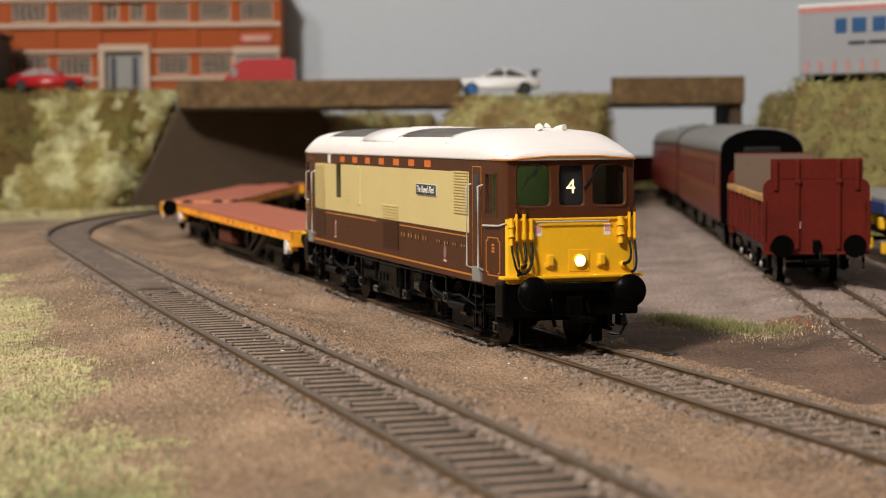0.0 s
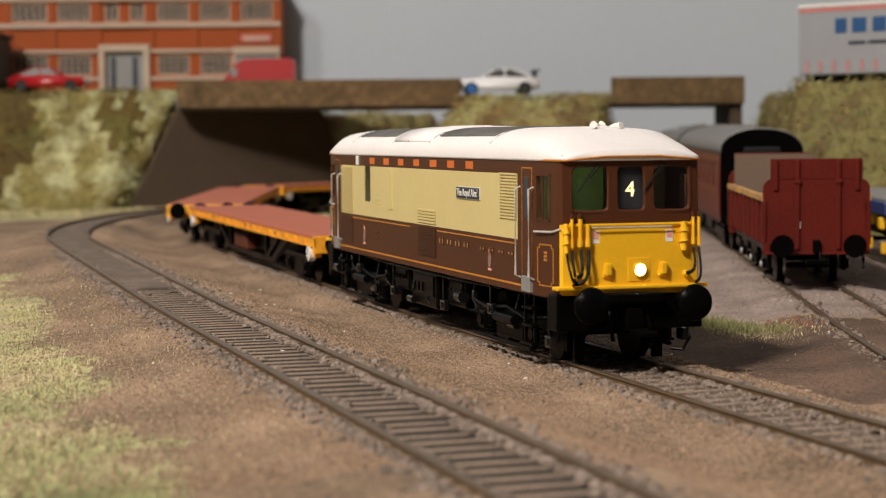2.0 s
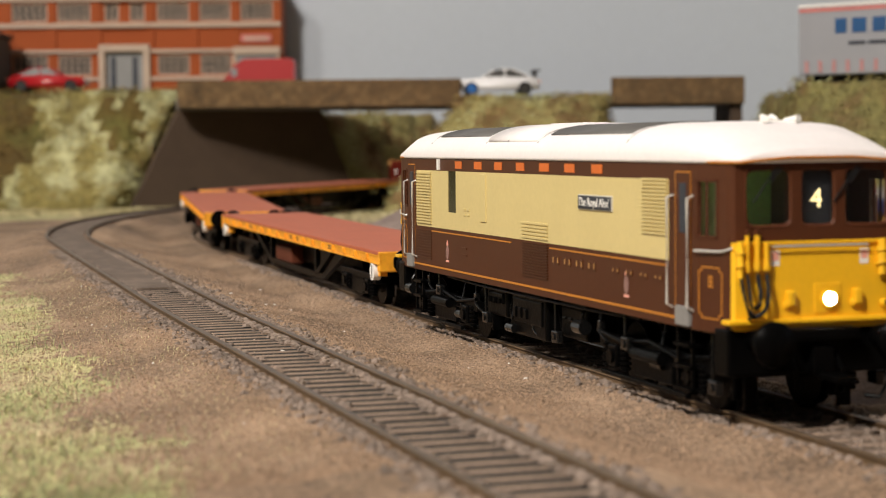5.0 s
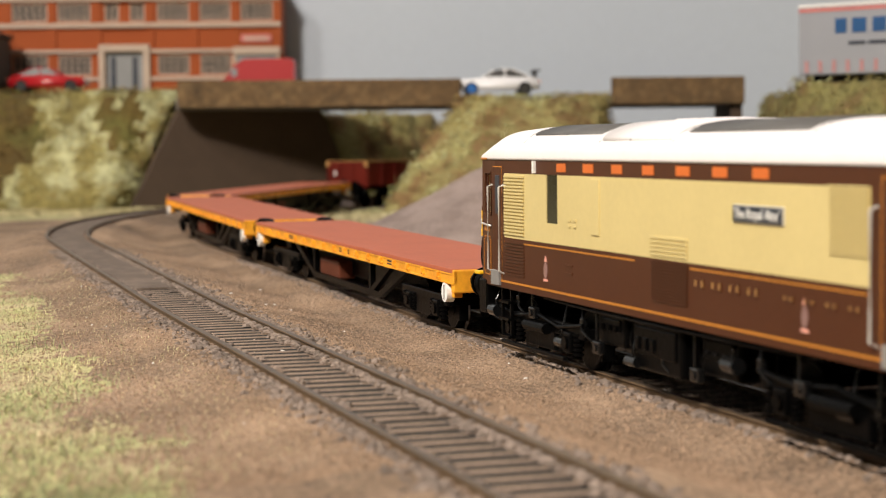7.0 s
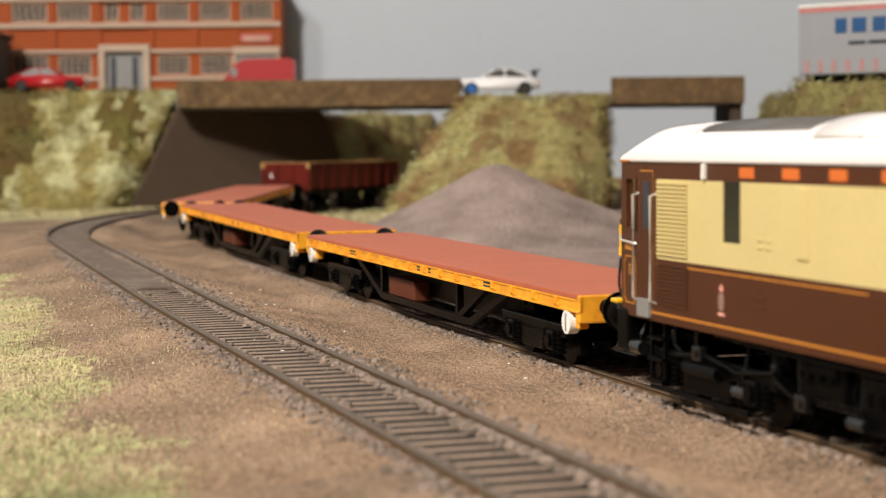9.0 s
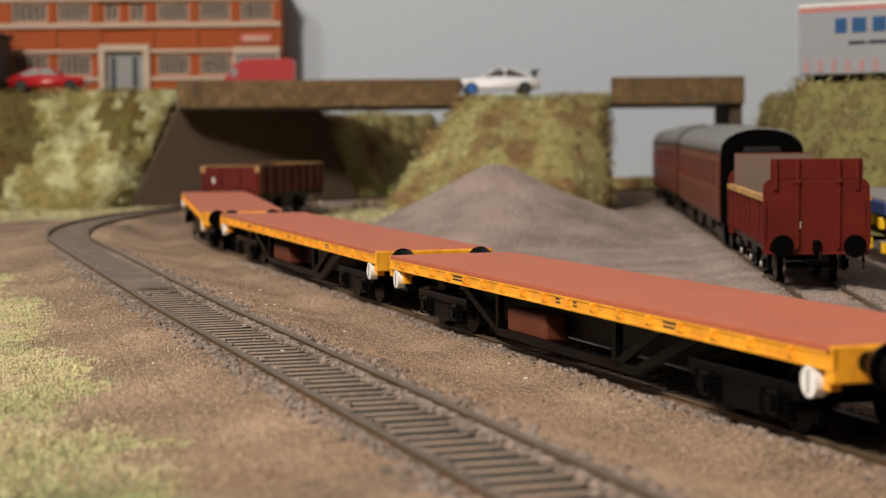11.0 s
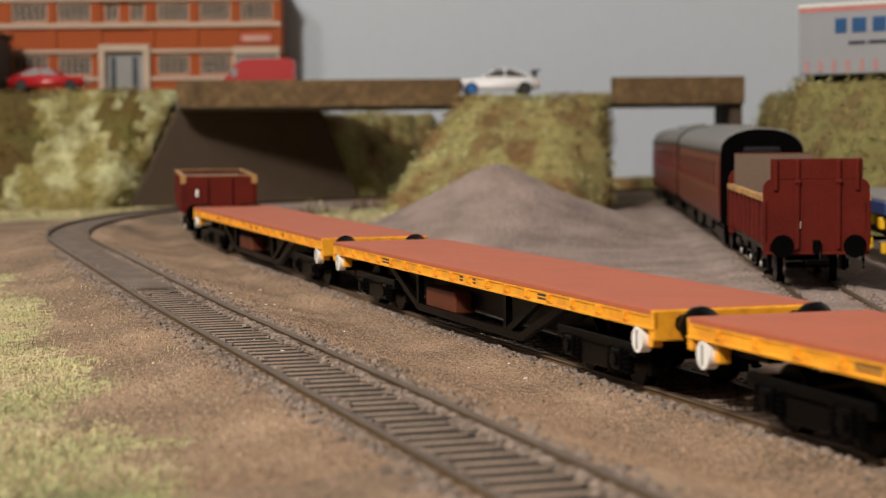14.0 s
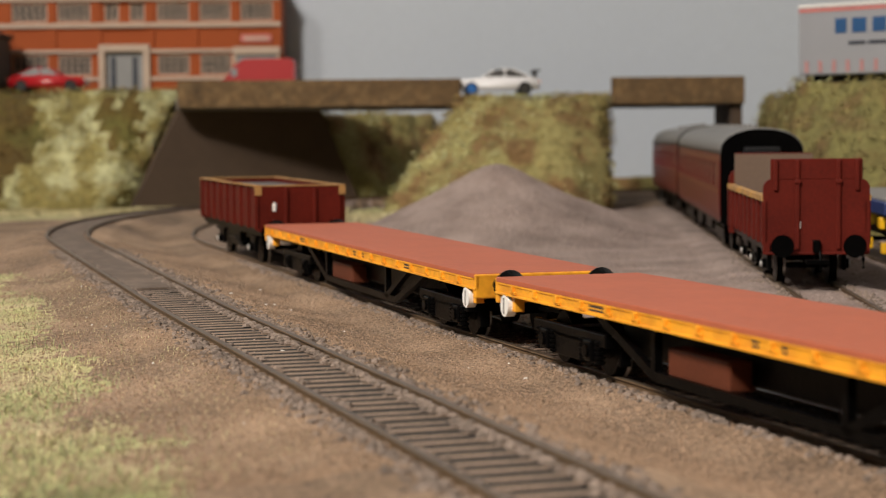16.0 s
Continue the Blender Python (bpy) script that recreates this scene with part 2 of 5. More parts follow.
def near_main(x, y):
    a, s = dist_line(x, y, (29.3, 414.27))
    if s < -425:
        c = Vector((29.3, 414.27, 0)) - FWD * 425 + RIGHTB * 470
        return abs(math.hypot(x - c.x, y - c.y) - 470)
    return abs(a)


def smooth(a, b, v):
    t = min(max((v - a) / (b - a), 0), 1)
    return t * t * (3 - 2 * t)


def ground_z(x, y):
    z = rise(y) - 2.9
    a, s = dist_line(x, y, (-42.2, 400.0))
    lift = 5.4 * (1 - smooth(14, 52, near_front(x, y)))
    if a < 0 and s > -379:
        lift = 5.4 - 2.5 * smooth(20, 70, -a)
    z += lift
    z += 0.5 * noise.noise(Vector((x * 0.03, y * 0.03, 0))) + 0.22 * noise.noise(Vector((x * 0.15, y * 0.15, 3))) + 0.32 * noise.noise(Vector((x * 0.33, y * 0.33, 7)))
    m = min(near_front(x, y), near_main(x, y), abs(x - siding_line(y).x), abs(x - siding_line(y).x - 50))
    z += 1.65 * smooth(9.2, 10.8, m) * (1 - smooth(18, 26, m))
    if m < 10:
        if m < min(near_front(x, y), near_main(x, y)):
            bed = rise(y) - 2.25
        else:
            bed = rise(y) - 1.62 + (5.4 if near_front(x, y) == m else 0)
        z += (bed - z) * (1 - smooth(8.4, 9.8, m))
    # sand heap beside the line
    dx, dy = x - 27, y - 905
    r = math.hypot(dx * (1.0 if dx < 0 else 0.88), dy * 0.8) + 3 * noise.noise(Vector((x * 0.03, y * 0.03, 9))) + 1.2 * noise.noise(Vector((x * 0.11, y * 0.11, 9)))
    r = math.sqrt(max(r, 0) ** 2 + 64) - 4
    z += 38.5 * max(0.0, 1 - r / 82) ** 1.45
    return z


def axis(parts):
    out = []
    for a, b, step in parts:
        n = max(1, round((b - a) / step))
        out += [a + (b - a) * i / n for i in range(n)]
    return out + [parts[-1][1]]


def grass_amount(x, y):
    a, s = dist_line(x, y, (-42.2, 400.0))
    edge = -31 + 10 * noise.noise(Vector((x * 0.02, y * 0.02, 5))) + 8 * noise.noise(Vector((x * 0.07, y * 0.07, 1)))
    if s < -379:
        return smooth(30, 60, near_front(x, y)) if x < 0 and y > 1100 or x < -260 else 0.0
    left = smooth(0, 22, edge - a - 0.02 * s) if s > -260 else smooth(0, 22, edge - a - 15)
    return left


def sand_amount(x, y):
    a, s = dist_line(x, y, (29.3, 414.27))
    side = siding_line(y).x
    edge = 8 * noise.noise(Vector((x * 0.04, y * 0.04, 2)))
    return smooth(30, 42, a + edge) * smooth(490, 530, y + edge * 2) * smooth(1250, 1180, y) if x < side + 120 else 0.0


def soil_amount(x, y):
    """Darker red-brown soil between the running line and the siding."""
    a, s = dist_line(x, y, (29.3, 414.27))
    edge = 7 * noise.noise(Vector((x * 0.05, y * 0.05, 6)))
    return smooth(22, 32, a + edge) * smooth(512, 488, y + edge) if x < siding_line(y).x + 90 else 0.0


def make_ground():
    xs = axis([(-2490, -700, 358), (-700, -260, 22), (-260, 220, 2.0), (220, 700, 22), (700, 2490, 358)])
    ys = axis([(-900, 120, 60), (120, 560, 2.0), (560, 1000, 5), (1000, 1500, 10)])
    bm = bmesh.new()
    grid = [[bm.verts.new((x, y, ground_z(x, y))) for x in xs] for y in ys]
    for j in range(len(ys) - 1):
        for i in range(len(xs) - 1):
            f = bm.faces.new((grid[j][i], grid[j][i + 1], grid[j + 1][i + 1], grid[j + 1][i]))
            x, y = (xs[i] + xs[i + 1]) / 2, (ys[j] + ys[j + 1]) / 2
            j1 = random.random() * 0.5 + 0.25
            m = min(near_front(x, y), near_main(x, y))
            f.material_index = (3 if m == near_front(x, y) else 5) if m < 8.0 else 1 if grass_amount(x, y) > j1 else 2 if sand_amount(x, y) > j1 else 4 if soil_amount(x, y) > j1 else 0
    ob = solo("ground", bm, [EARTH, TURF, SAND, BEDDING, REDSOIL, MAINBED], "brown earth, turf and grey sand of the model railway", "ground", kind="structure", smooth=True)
    return ob


def scatter(name, spots, round_from, material, label, category, flat=0.6):
    """Loose bits as one mesh: small wedges, and rounded lumps from a given size on."""
    vs, fs = [], []
    for x, y, z, s in spots:
        k = len(vs)
        a = random.random() * 6.28
        if s < round_from:
            for i in range(3):
                rr = s * random.uniform(0.7, 1.2)
                vs.append(((x + rr * math.cos(a + i * 2.1)) * MM, (y + rr * math.sin(a + i * 2.1)) * MM, (z - 0.2 * s) * MM))
            vs.append(((x + random.uniform(-.3, .3) * s) * MM, (y + random.uniform(-.3, .3) * s) * MM, (z + s * flat * random.uniform(0.7, 1.5)) * MM))
            fs += [(k, k + 1, k + 3), (k + 1, k + 2, k + 3), (k + 2, k, k + 3)]
            continue
        for ring, up in ((1.0, -0.2), (0.72, 0.5)):
            for i in range(5):
                rr = s * ring * random.uniform(0.75, 1.2)
                vs.append(((x + rr * math.cos(a + i * 1.257)) * MM, (y + rr * math.sin(a + i * 1.257)) * MM, (z + s * (up if up < 0 else up * flat * random.uniform(0.7, 1.4))) * MM))
        vs.append((x * MM, y * MM, (z + s * flat * random.uniform(0.6, 1.0)) * MM))
        for i in range(5):
            j = (i + 1) % 5
            fs += [(k + i, k + j, k + 5 + j, k + 5 + i), (k + 5 + i, k + 5 + j, k + 10)]
    me = bpy.data.meshes.new(name)
    me.from_pydata(vs, [], fs)
    me.materials.append(material)
    return tagged(new(name, me), label, category, kind="stuff")


def blades(name, roots, material, label):
    vs, fs = [], []
    for x, y, z, h, w in roots:
        k = len(vs)
        a, lean = random.random() * 6.28, random.uniform(0.2, 1.6) * h
        b = random.random() * 6.28
        dx, dy = w * math.cos(a), w * math.sin(a)
        tx, ty = lean * math.cos(b), lean * math.sin(b)
        for px, py, pz in ((x - dx, y - dy, z - .2), (x + dx, y + dy, z - .2), (x + dx * .6 + tx * .4, y + dy * .6 + ty * .4, z + h * .6), (x - dx * .6 + tx * .4, y - dy * .6 + ty * .4, z + h * .6), (x + tx, y + ty, z + h)):
            vs.append((px * MM, py * MM, pz * MM))
        fs += [(k, k + 1, k + 2, k + 3), (k + 3, k + 2, k + 4)]
    me = bpy.data.meshes.new(name)
    me.from_pydata(vs, [], fs)
    me.materials.append(material)
    return tagged(new(name, me), label, "grass", kind="stuff")


# ---- track ----
def rail_run(line, s0, s1, off, step):
    prof = [(-0.65, 0), (0.65, 0), (0.75, -0.25), (0.3, -0.6), (0.3, -1.7), (1.1, -2.2), (1.1, -2.6), (-1.1, -2.6), (-1.1, -2.2), (-0.3, -1.7), (-0.3, -0.6), (-0.75, -0.25)]
    n = int((s1 - s0) / step)
    bm = bmesh.new()
    rings = []
    for i in range(n + 1):
        s = s0 + (s1 - s0) * i / n
        p, q = line(s), line(s + 1.0)
        d = (q - p).normalized()
        side = Vector((0, 0, 1)).cross(d).normalized()
        rings.append([p + side * (off + a) + Vector((0, 0, b)) for a, b in prof])
    loft(bm, rings)
    for i, f in enumerate(bm.faces):
        f.material_index = 1 if len(f.verts) == 4 and i % len(prof) == 0 else 0
    return bm


def sleeper_mesh():
    bm = bmesh.new()
    box(bm, -1.05, 1.05, -11.8, 11.8, -4.0, -1.5, 0.1)
    for y in (-8.25, 8.25):
        box(bm, -1.2, 1.2, y - 2.0, y + 2.0, -2.2, -1.2)
    return finish(bm, "sleeper", SLEEPER)


def track(name, line, s0, s1, pitch, label, step=6.0):
    t = thing(name, label, "railway track", kind="structure")
    for off in (-8.9, 8.9):
        part("rail", rail_run(line, s0, s1, off, step), [RUST, RAILTOP], t, "rust-brown rail with a worn head")
    me = SLEEPERMESH
    n = int((s1 - s0) / pitch)
    for i in range(n):
        s = s0 + (i + 0.5) * pitch
        p, q = line(s), line(s + 1)
        ob = part("sleeper", me, None, t)
        ob.matrix_basis = upright(p, q - p) @ Matrix.Rotation(random.uniform(-0.02, 0.02), 4, "Z") @ Matrix.Translation((random.uniform(-.25, .25) * MM, random.uniform(-.9, .9) * MM, random.uniform(-.08, .06) * MM))
    return t


make_ground()
SLEEPERMESH = sleeper_mesh()
track("track_main", main_line, -1250, 330, 6.15, "model railway track with rusty rails on brown sleepers", 8)
FRONT = track("track_front", front_line, -1250, 330, 6.15, "empty model railway track with rusty rails and worn grey sleepers", 8)
track("track_siding", siding_line, 330, 1400, 9.2, "siding track half sunk in sand", 20)
track("track_back", second_siding, 430, 1200, 9.2, "second siding track half sunk in sand", 20)


def crossing():
    bm = bmesh.new()
    rings = []
    for i in range(60):
        s = -150 - i * 10.0
        p, q = front_line(s), front_line(s + 1)
        side = Vector((0, 0, 1)).cross((q - p).normalized())
        rings.append([p + side * a + Vector((0, 0, b)) for a, b in ((-7.0, -1.0), (7.0, -1.0), (7.0, -2.6), (-7.0, -2.6))])
    loft(bm, rings)
    return solo("crossing_infill", bm, INFILL, "flat grey-brown infill board between the rails", "track infill", kind="structure")


crossing()


# ---- raised ground, bridge, backdrop, room ----
FLOCKSPOTS = []


def brown_cover(p):
    """Where dry brown moss covers the tall bank instead of pale lichen."""
    if math.hypot(p.x + 222, (p.z - 66) * 0.8) < 15 + 7 * noise.noise(p * 0.07):
        return True
    return p.x < -276 + 26 * noise.noise(p * 0.02) + 14 * noise.noise(p * 0.06) and p.z > 22 + 14 * noise.noise(p * 0.03)


def bank(name, bottom, top, height, label, seed, rough=7.0, foot=2.0, cover=BANK):
    """A flock-covered bank between a foot outline and a smaller crown outline."""
    bm = bmesh.new()
    n = len(bottom)
    low, high = [], []
    for i in range(n):
        k = (i + 1) % n
        m = max(2, int(math.hypot(bottom[k][0] - bottom[i][0], bottom[k][1] - bottom[i][1]) / 6))
        for q in range(m):
            u = q / m
            low.append(Vector((bottom[i][0] + (bottom[k][0] - bottom[i][0]) * u, bottom[i][1] + (bottom[k][1] - bottom[i][1]) * u, 0)))
            high.append(Vector((top[i][0] + (top[k][0] - top[i][0]) * u, top[i][1] + (top[k][1] - top[i][1]) * u, 0)))
    c = sum(high, Vector()) / len(high)
    rings = []
    for j in range(15):
        v = j / 11
        ring = []
        for a, b in zip(low, high):
            if v <= 1:
                q = a + (b - a) * v
                z = foot + (height - foot) * (0.75 * v + 0.25 * math.sin(v * math.pi / 2))
            else:
                q = b + (c - b) * (v - 1) * 1.6
                z = height
            k = Vector((q.x * 0.035, q.y * 0.035, z * 0.03 + seed))
            o = noise.noise(k) * rough + noise.noise(k * 2.7) * rough * 0.6 + noise.noise(k * 7) * rough * 0.3
            out = (q - c).normalized()
            damp = 0.35 if v > 1 else 1.0
            p = q + out * o * damp + Vector((0, 0, z + (o * 0.5 * damp if j else 0)))
            ring.append(p)
            if j and v <= 1.2 and p.y < 1420:
                FLOCKSPOTS.append((p, out, name))
        rings.append(ring)
    loft(bm, rings)
    if isinstance(cover, list):
        for f in bm.faces:
            f.material_index = 1 if brown_cover(f.calc_center_median() + Vector((random.gauss(0, 3), 0, random.gauss(0, 3)))) else 0
    return solo(name, bm, cover, label, "bank", kind="structure", smooth=True)


ROAD_Z = 82.5
bank("bank_left", [(-900, 1215), (-420, 1222), (-320, 1226), (-262, 1232), (-232, 1243), (-214, 1263), (-212, 1290), (-190, 1330), (-150, 1400), (-150, 1460), (-900, 1460)], [(-900, 1300), (-420, 1300), (-320, 1300), (-262, 1298), (-212, 1283), (-188, 1284), (-182, 1294), (-172, 1320), (-120, 1390), (-110, 1456), (-900, 1456)], 86.0, "tall rough grassy bank of pale green flock", 1.0, 8.0, 2.0, [BANKLEFT, BANKBROWN])
bank("bank_middle", [(-40, 1165), (15, 1118), (80, 1130), (107, 1165), (113, 1230), (115, 1340), (100, 1330), (52, 1285), (8, 1240)], [(12, 1228), (40, 1216), (80, 1212), (104, 1218), (111, 1240), (111, 1335), (100, 1325), (60, 1280), (16, 1243)], 77.0, "rough grassy bridge mound of olive flock", 2.0, 4.0)
bank("bank_right", [(170, 900), (186, 840), (260, 800), (900, 780), (900, 1460), (240, 1460), (216, 1300), (192, 1100)], [(196, 985), (222, 930), (290, 905), (900, 900), (900, 1456), (262, 1456), (236, 1300), (222, 1100)], 77.0, "rough grassy bank of olive flock beside the sidings", 3.0, cover=BANKRIGHT)
bank("bank_far", [(-74, 1350), (-50, 1365), (-6, 1415), (20, 1450), (20, 1460), (-138, 1460), (-138, 1430), (-100, 1352)], [(-80, 1354), (-58, 1392), (-30, 1425), (-10, 1452), (-10, 1456), (-138, 1456), (-138, 1440), (-104, 1354)], 70.0, "rough grassy bank behind the bridge", 4.0)
bank("bank_low", [(60, 1448), (140, 1446), (238, 1446), (238, 1461), (60, 1461)], [(70, 1453), (140, 1452), (236, 1452), (236, 1460), (70, 1460)], 20.0, "low rough grassy bank at the backdrop", 5.0)


def flock():
    """Flakes of teased foam and fibre on the banks."""
    for pick, material, label, lean in ((0, BANKPALE, "pale green flock flakes on the banks", 0.5), (1, BANKDRY, "dry olive flock flakes on the banks", 0.5), (2, BANKRUST, "brown moss flakes on the tall bank", 0.5), (3, OLIVEFLOCK, "dull olive flock flakes beside the sidings", 0.5)):
        vs, fs = [], []
        for p, out, name in FLOCKSPOTS:
            for rep in range(7):
                tone = 1.3 * noise.noise(p * (0.034 if name == "bank_left" else 0.016) + Vector((0, 0, 4))) + 0.5 * noise.noise(p * 0.06) + random.uniform(-0.15, 0.15) + (0.02 if name == "bank_left" and p.x > -330 else -0.7 if name == "bank_right" else -0.05)
                brown = name == "bank_left" and brown_cover(p + Vector((random.gauss(0, 4), 0, random.gauss(0, 4))))
                if pick != (2 if brown else 0 if tone > 0.05 else 3 if name == "bank_right" else 1):
                    continue
                q = p + Vector((random.uniform(-4, 4), random.uniform(-4, 4), random.uniform(-3, 3)))
                for leaf in range(2):
                    k = len(vs)
                    s = random.uniform(0.4, 1.15)
                    d1 = Vector((random.gauss(0, 1), random.gauss(0, 1), random.gauss(0, 1))).normalized()
                    d2 = d1.cross(Vector((random.gauss(0, 1), random.gauss(0, 1), random.gauss(0, 1)))).normalized()
                    o = q + out * random.uniform(-0.3, 1.4) + Vector((0, 0, random.uniform(0, 0.8)))
                    for a, b in ((-2, -.3), (0.4, -.4), (2, .15), (-.6, .4)):
                        vs.append((o + d1 * a * s + d2 * b * s) * MM)
                    fs += [(k, k + 1, k + 2), (k, k + 2, k + 3)]
        me = bpy.data.meshes.new("flock")
        me.from_pydata(vs, [], fs)
        me.materials.append(material)
        tagged(new("flock", me), label, "flock", kind="stuff")


flock()


def bridge():
    t = thing("road_bridge", "brown stained timber road bridge on dark abutments", "bridge", kind="structure")
    part("beam", B((-181, 13, 1248, 1254, 73.5, 92, 0.6)), CONCRETE, t, "brown stained bridge beam")
    part("beam", B((116.5, 207.5, 1248, 1254, 73.5, 92, 0.6)), CONCRETE, t, "brown stained bridge beam")
    part("deck", B((-183, 75, 1254, 1345, 72.5, 80.4, 0.5)), ROADGREY, t, "grey road deck")
    part("deck", B((105, 207.5, 1254, 1345, 72.5, 80.4, 0.5)), ROADGREY, t, "grey road deck")
    part("parapet", B((-181, 13, 1345, 1350, 72.5, 83, 0.6)), CONCRETE, t)
    bm = bmesh.new()
    loft(bm, [[(-184, 1274, 72.4), (-88, 1328, 72.4), (-60, 1344, 2), (-216, 1256, 2)], [(-187, 1279, 72.4), (-91, 1333, 72.4), (-63, 1349, 2), (-219, 1261, 2)]])
    part("abutment", bm, ABUTMENT, t, "plain brown sloping abutment wall")
    part("pier", B((199, 207, 1255, 1330, 0, 74, 0.5)), ABUTMENT, t, "dark bridge pier")
    return t


bridge()
solo("backdrop", B((-2500, 2500, 1462, 1480, -200, 1500)), BACKDROP, "plain grey painted backdrop wall", "backdrop", kind="structure")


def room():
    solo("wall_west", B((-2540, -2500, -2400, 1660, -900, 1500)), WALLPAINT, "plain pale room wall", "wall", kind="structure")
    solo("wall_east", B((2500, 2540, -2400, 1660, -900, 1500)), WALLPAINT, "plain pale room wall", "wall", kind="structure")
    solo("wall_south", B((-2540, 2540, -2440, -2400, -900, 1500)), WALLPAINT, "plain pale room wall", "wall", kind="structure")
    solo("ceiling", B((-2540, 2540, -2440, 1660, 1500, 1540)), WALLPAINT, "plain pale room ceiling", "ceiling", kind="structure")
    solo("floor", B((-2540, 2540, -2440, 1660, -940, -900)), LOAD, "plain brown room floor", "floor", kind="structure")


room()


# ---- rolling stock ----
def wheelset_mesh(r, spokes=False):
    bm = bmesh.new()
    for sg in (-1, 1):
        cyl(bm, (0, sg * 9.9, 0), (0, sg * 8.0, 0), r, n=24)
        cyl(bm, (0, sg * 8.0, 0), (0, sg * 7.2, 0), r + 0.7, n=24)
        cyl(bm, (0, sg * 10.0, 0), (0, sg * 9.7, 0), r * 0.97, n=24)
        for f in list(bm.faces)[-26:]:
            f.material_index = 1 if len(f.verts) == 4 else 0
        cyl(bm, (0, sg * 10.1, 0), (0, sg * 9.8, 0), r * 0.4, n=12)
        for k in range(5):
            a = k * math.tau / 5
            cyl(bm, (r * .62 * math.cos(a), sg * 9.95, r * .62 * math.sin(a)), (r * .62 * math.cos(a), sg * 9.8, r * .62 * math.sin(a)), r * .16, n=8)
    cyl(bm, (0, -8, 0), (0, 8, 0), 1.0, n=10)
    me = finish(bm, "wheelset", [BLACK, STEEL])
    return me


BIGWHEEL = wheelset_mesh(6.2)
SMALLWHEEL = wheelset_mesh(5.6)
WHEELS = []
BOGIES = []


def bogie(parent, x, base, r, wheel_me, half=13.2, loco=False):
    bm = bmesh.new()
    L = base / 2 + 8
    for sg in (-1, 1):
        y0, y1 = sorted((sg * half, sg * (half + 1.4)))
        box(bm, -L, L, y0, y1, r + 0.8, r + 3.6, 0.3)
        box(bm, -L * 0.35, L * 0.35, y0, y1 + 0.01, r - 3.0, r + 2.0, 0.3)
        for wx in (-base / 2, base / 2):
            box(bm, wx - 2.2, wx + 2.2, *sorted((sg * (half + 0.2), sg * (half + 2.2))), r - 2.4, r + 2.0, 0.4)
            cyl(bm, (wx, sg * (half + 2.0), r - .3), (wx, sg * (half + 2.8), r - .3), 1.4, n=12)
            for dx in (-4.2, 4.2):
                for k in range(5):
                    cyl(bm, (wx + dx, sg * (half + 1), r - 2.6 + k * 1.0), (wx + dx, sg * (half + 1), r - 2.1 + k * 1.0), 1.15, n=10)
                cyl(bm, (wx + dx, sg * (half + 1), r - 2.8), (wx + dx, sg * (half + 1), r + 2), 0.7, n=8)
            box(bm, wx - r - 1.7, wx - r - 0.5, *sorted((sg * 8.0, sg * 10.5)), 2.5, r + 2, 0.2)
            box(bm, wx + r + 0.5, wx + r + 1.7, *sorted((sg * 8.0, sg * 10.5)), 2.5, r + 2, 0.2)
        if loco:
            tube(bm, [(-L, sg * (half + 1.6), r + 4), (-L * .5, sg * (half + 2.0), r + 3), (0, sg * (half + 1.8), r + 4.2), (L * .5, sg * (half + 2.0), r + 2.6), (L, sg * (half + 1.6), r + 4)], 0.45)
            cyl(bm, (-base * .18, sg * (half + 2.2), r + 1.5), (base * .18, sg * (half + 2.2), r + 1.5), 1.2, n=12)
            box(bm, -base / 2 - 2, base / 2 + 2, *sorted((sg * (half + 2.6), sg * (half + 3.6))), 2.4, 3.2, 0.15)
    box(bm, -3, 3, -half, half, r + 1, r + 3.5)
    box(bm, -L, -L + 2, -half, half, r + 1, r + 3)
    box(bm, L - 2, L, -half, half, r + 1, r + 3)
    bo = part("bogie", bm, BLACK, parent, "black bogie frame with springs and axleboxes")
    bo.matrix_basis = Matrix.Translation((x * MM, 0, 0))
    BOGIES.append((bo, parent, x))
    for wx in (-base / 2, base / 2):
        w = part("wheelset", wheel_me, None, bo, "dark steel wheels on an axle")
        w.matrix_basis = Matrix.Translation((wx * MM, 0, r * MM))
        WHEELS.append((w, wx, r))
    return bo


def grid_shell(cols, zs, rake, hole, paint):
    """A body wall round a plan outline: cols of (x, y), rows of heights; hole and paint say what each cell is."""
    bm = bmesh.new()
    g = [[bm.verts.new(rake(x, y, z)) for x, y in cols] for z in zs]
    for j in range(len(zs) - 1):
        for i in range(len(cols)):
            k = (i + 1) % len(cols)
            cx, cy, cz = (cols[i][0] + cols[k][0]) / 2, (cols[i][1] + cols[k][1]) / 2, (zs[j] + zs[j + 1]) / 2
            if not hole(cx, cy, cz):
                f = bm.faces.new((g[j][i], g[j][k], g[j + 1][k], g[j + 1][i]))
                f.material_index = paint(cx, cy, cz)
    for v in [v for v in bm.verts if not v.link_faces]:
        bm.verts.remove(v)
    return bm


W2 = 17.35


def louvre(bm, x0, x1, z0, z1, n, side, d=0.35):
    for i in range(n):
        z = z0 + (z1 - z0) * (i + 0.5) / n
        h = (z1 - z0) / n * 0.55
        box(bm, x0, x1, *sorted((side * (W2 - 0.2), side * (W2 + d))), z - h / 2, z + h / 2)


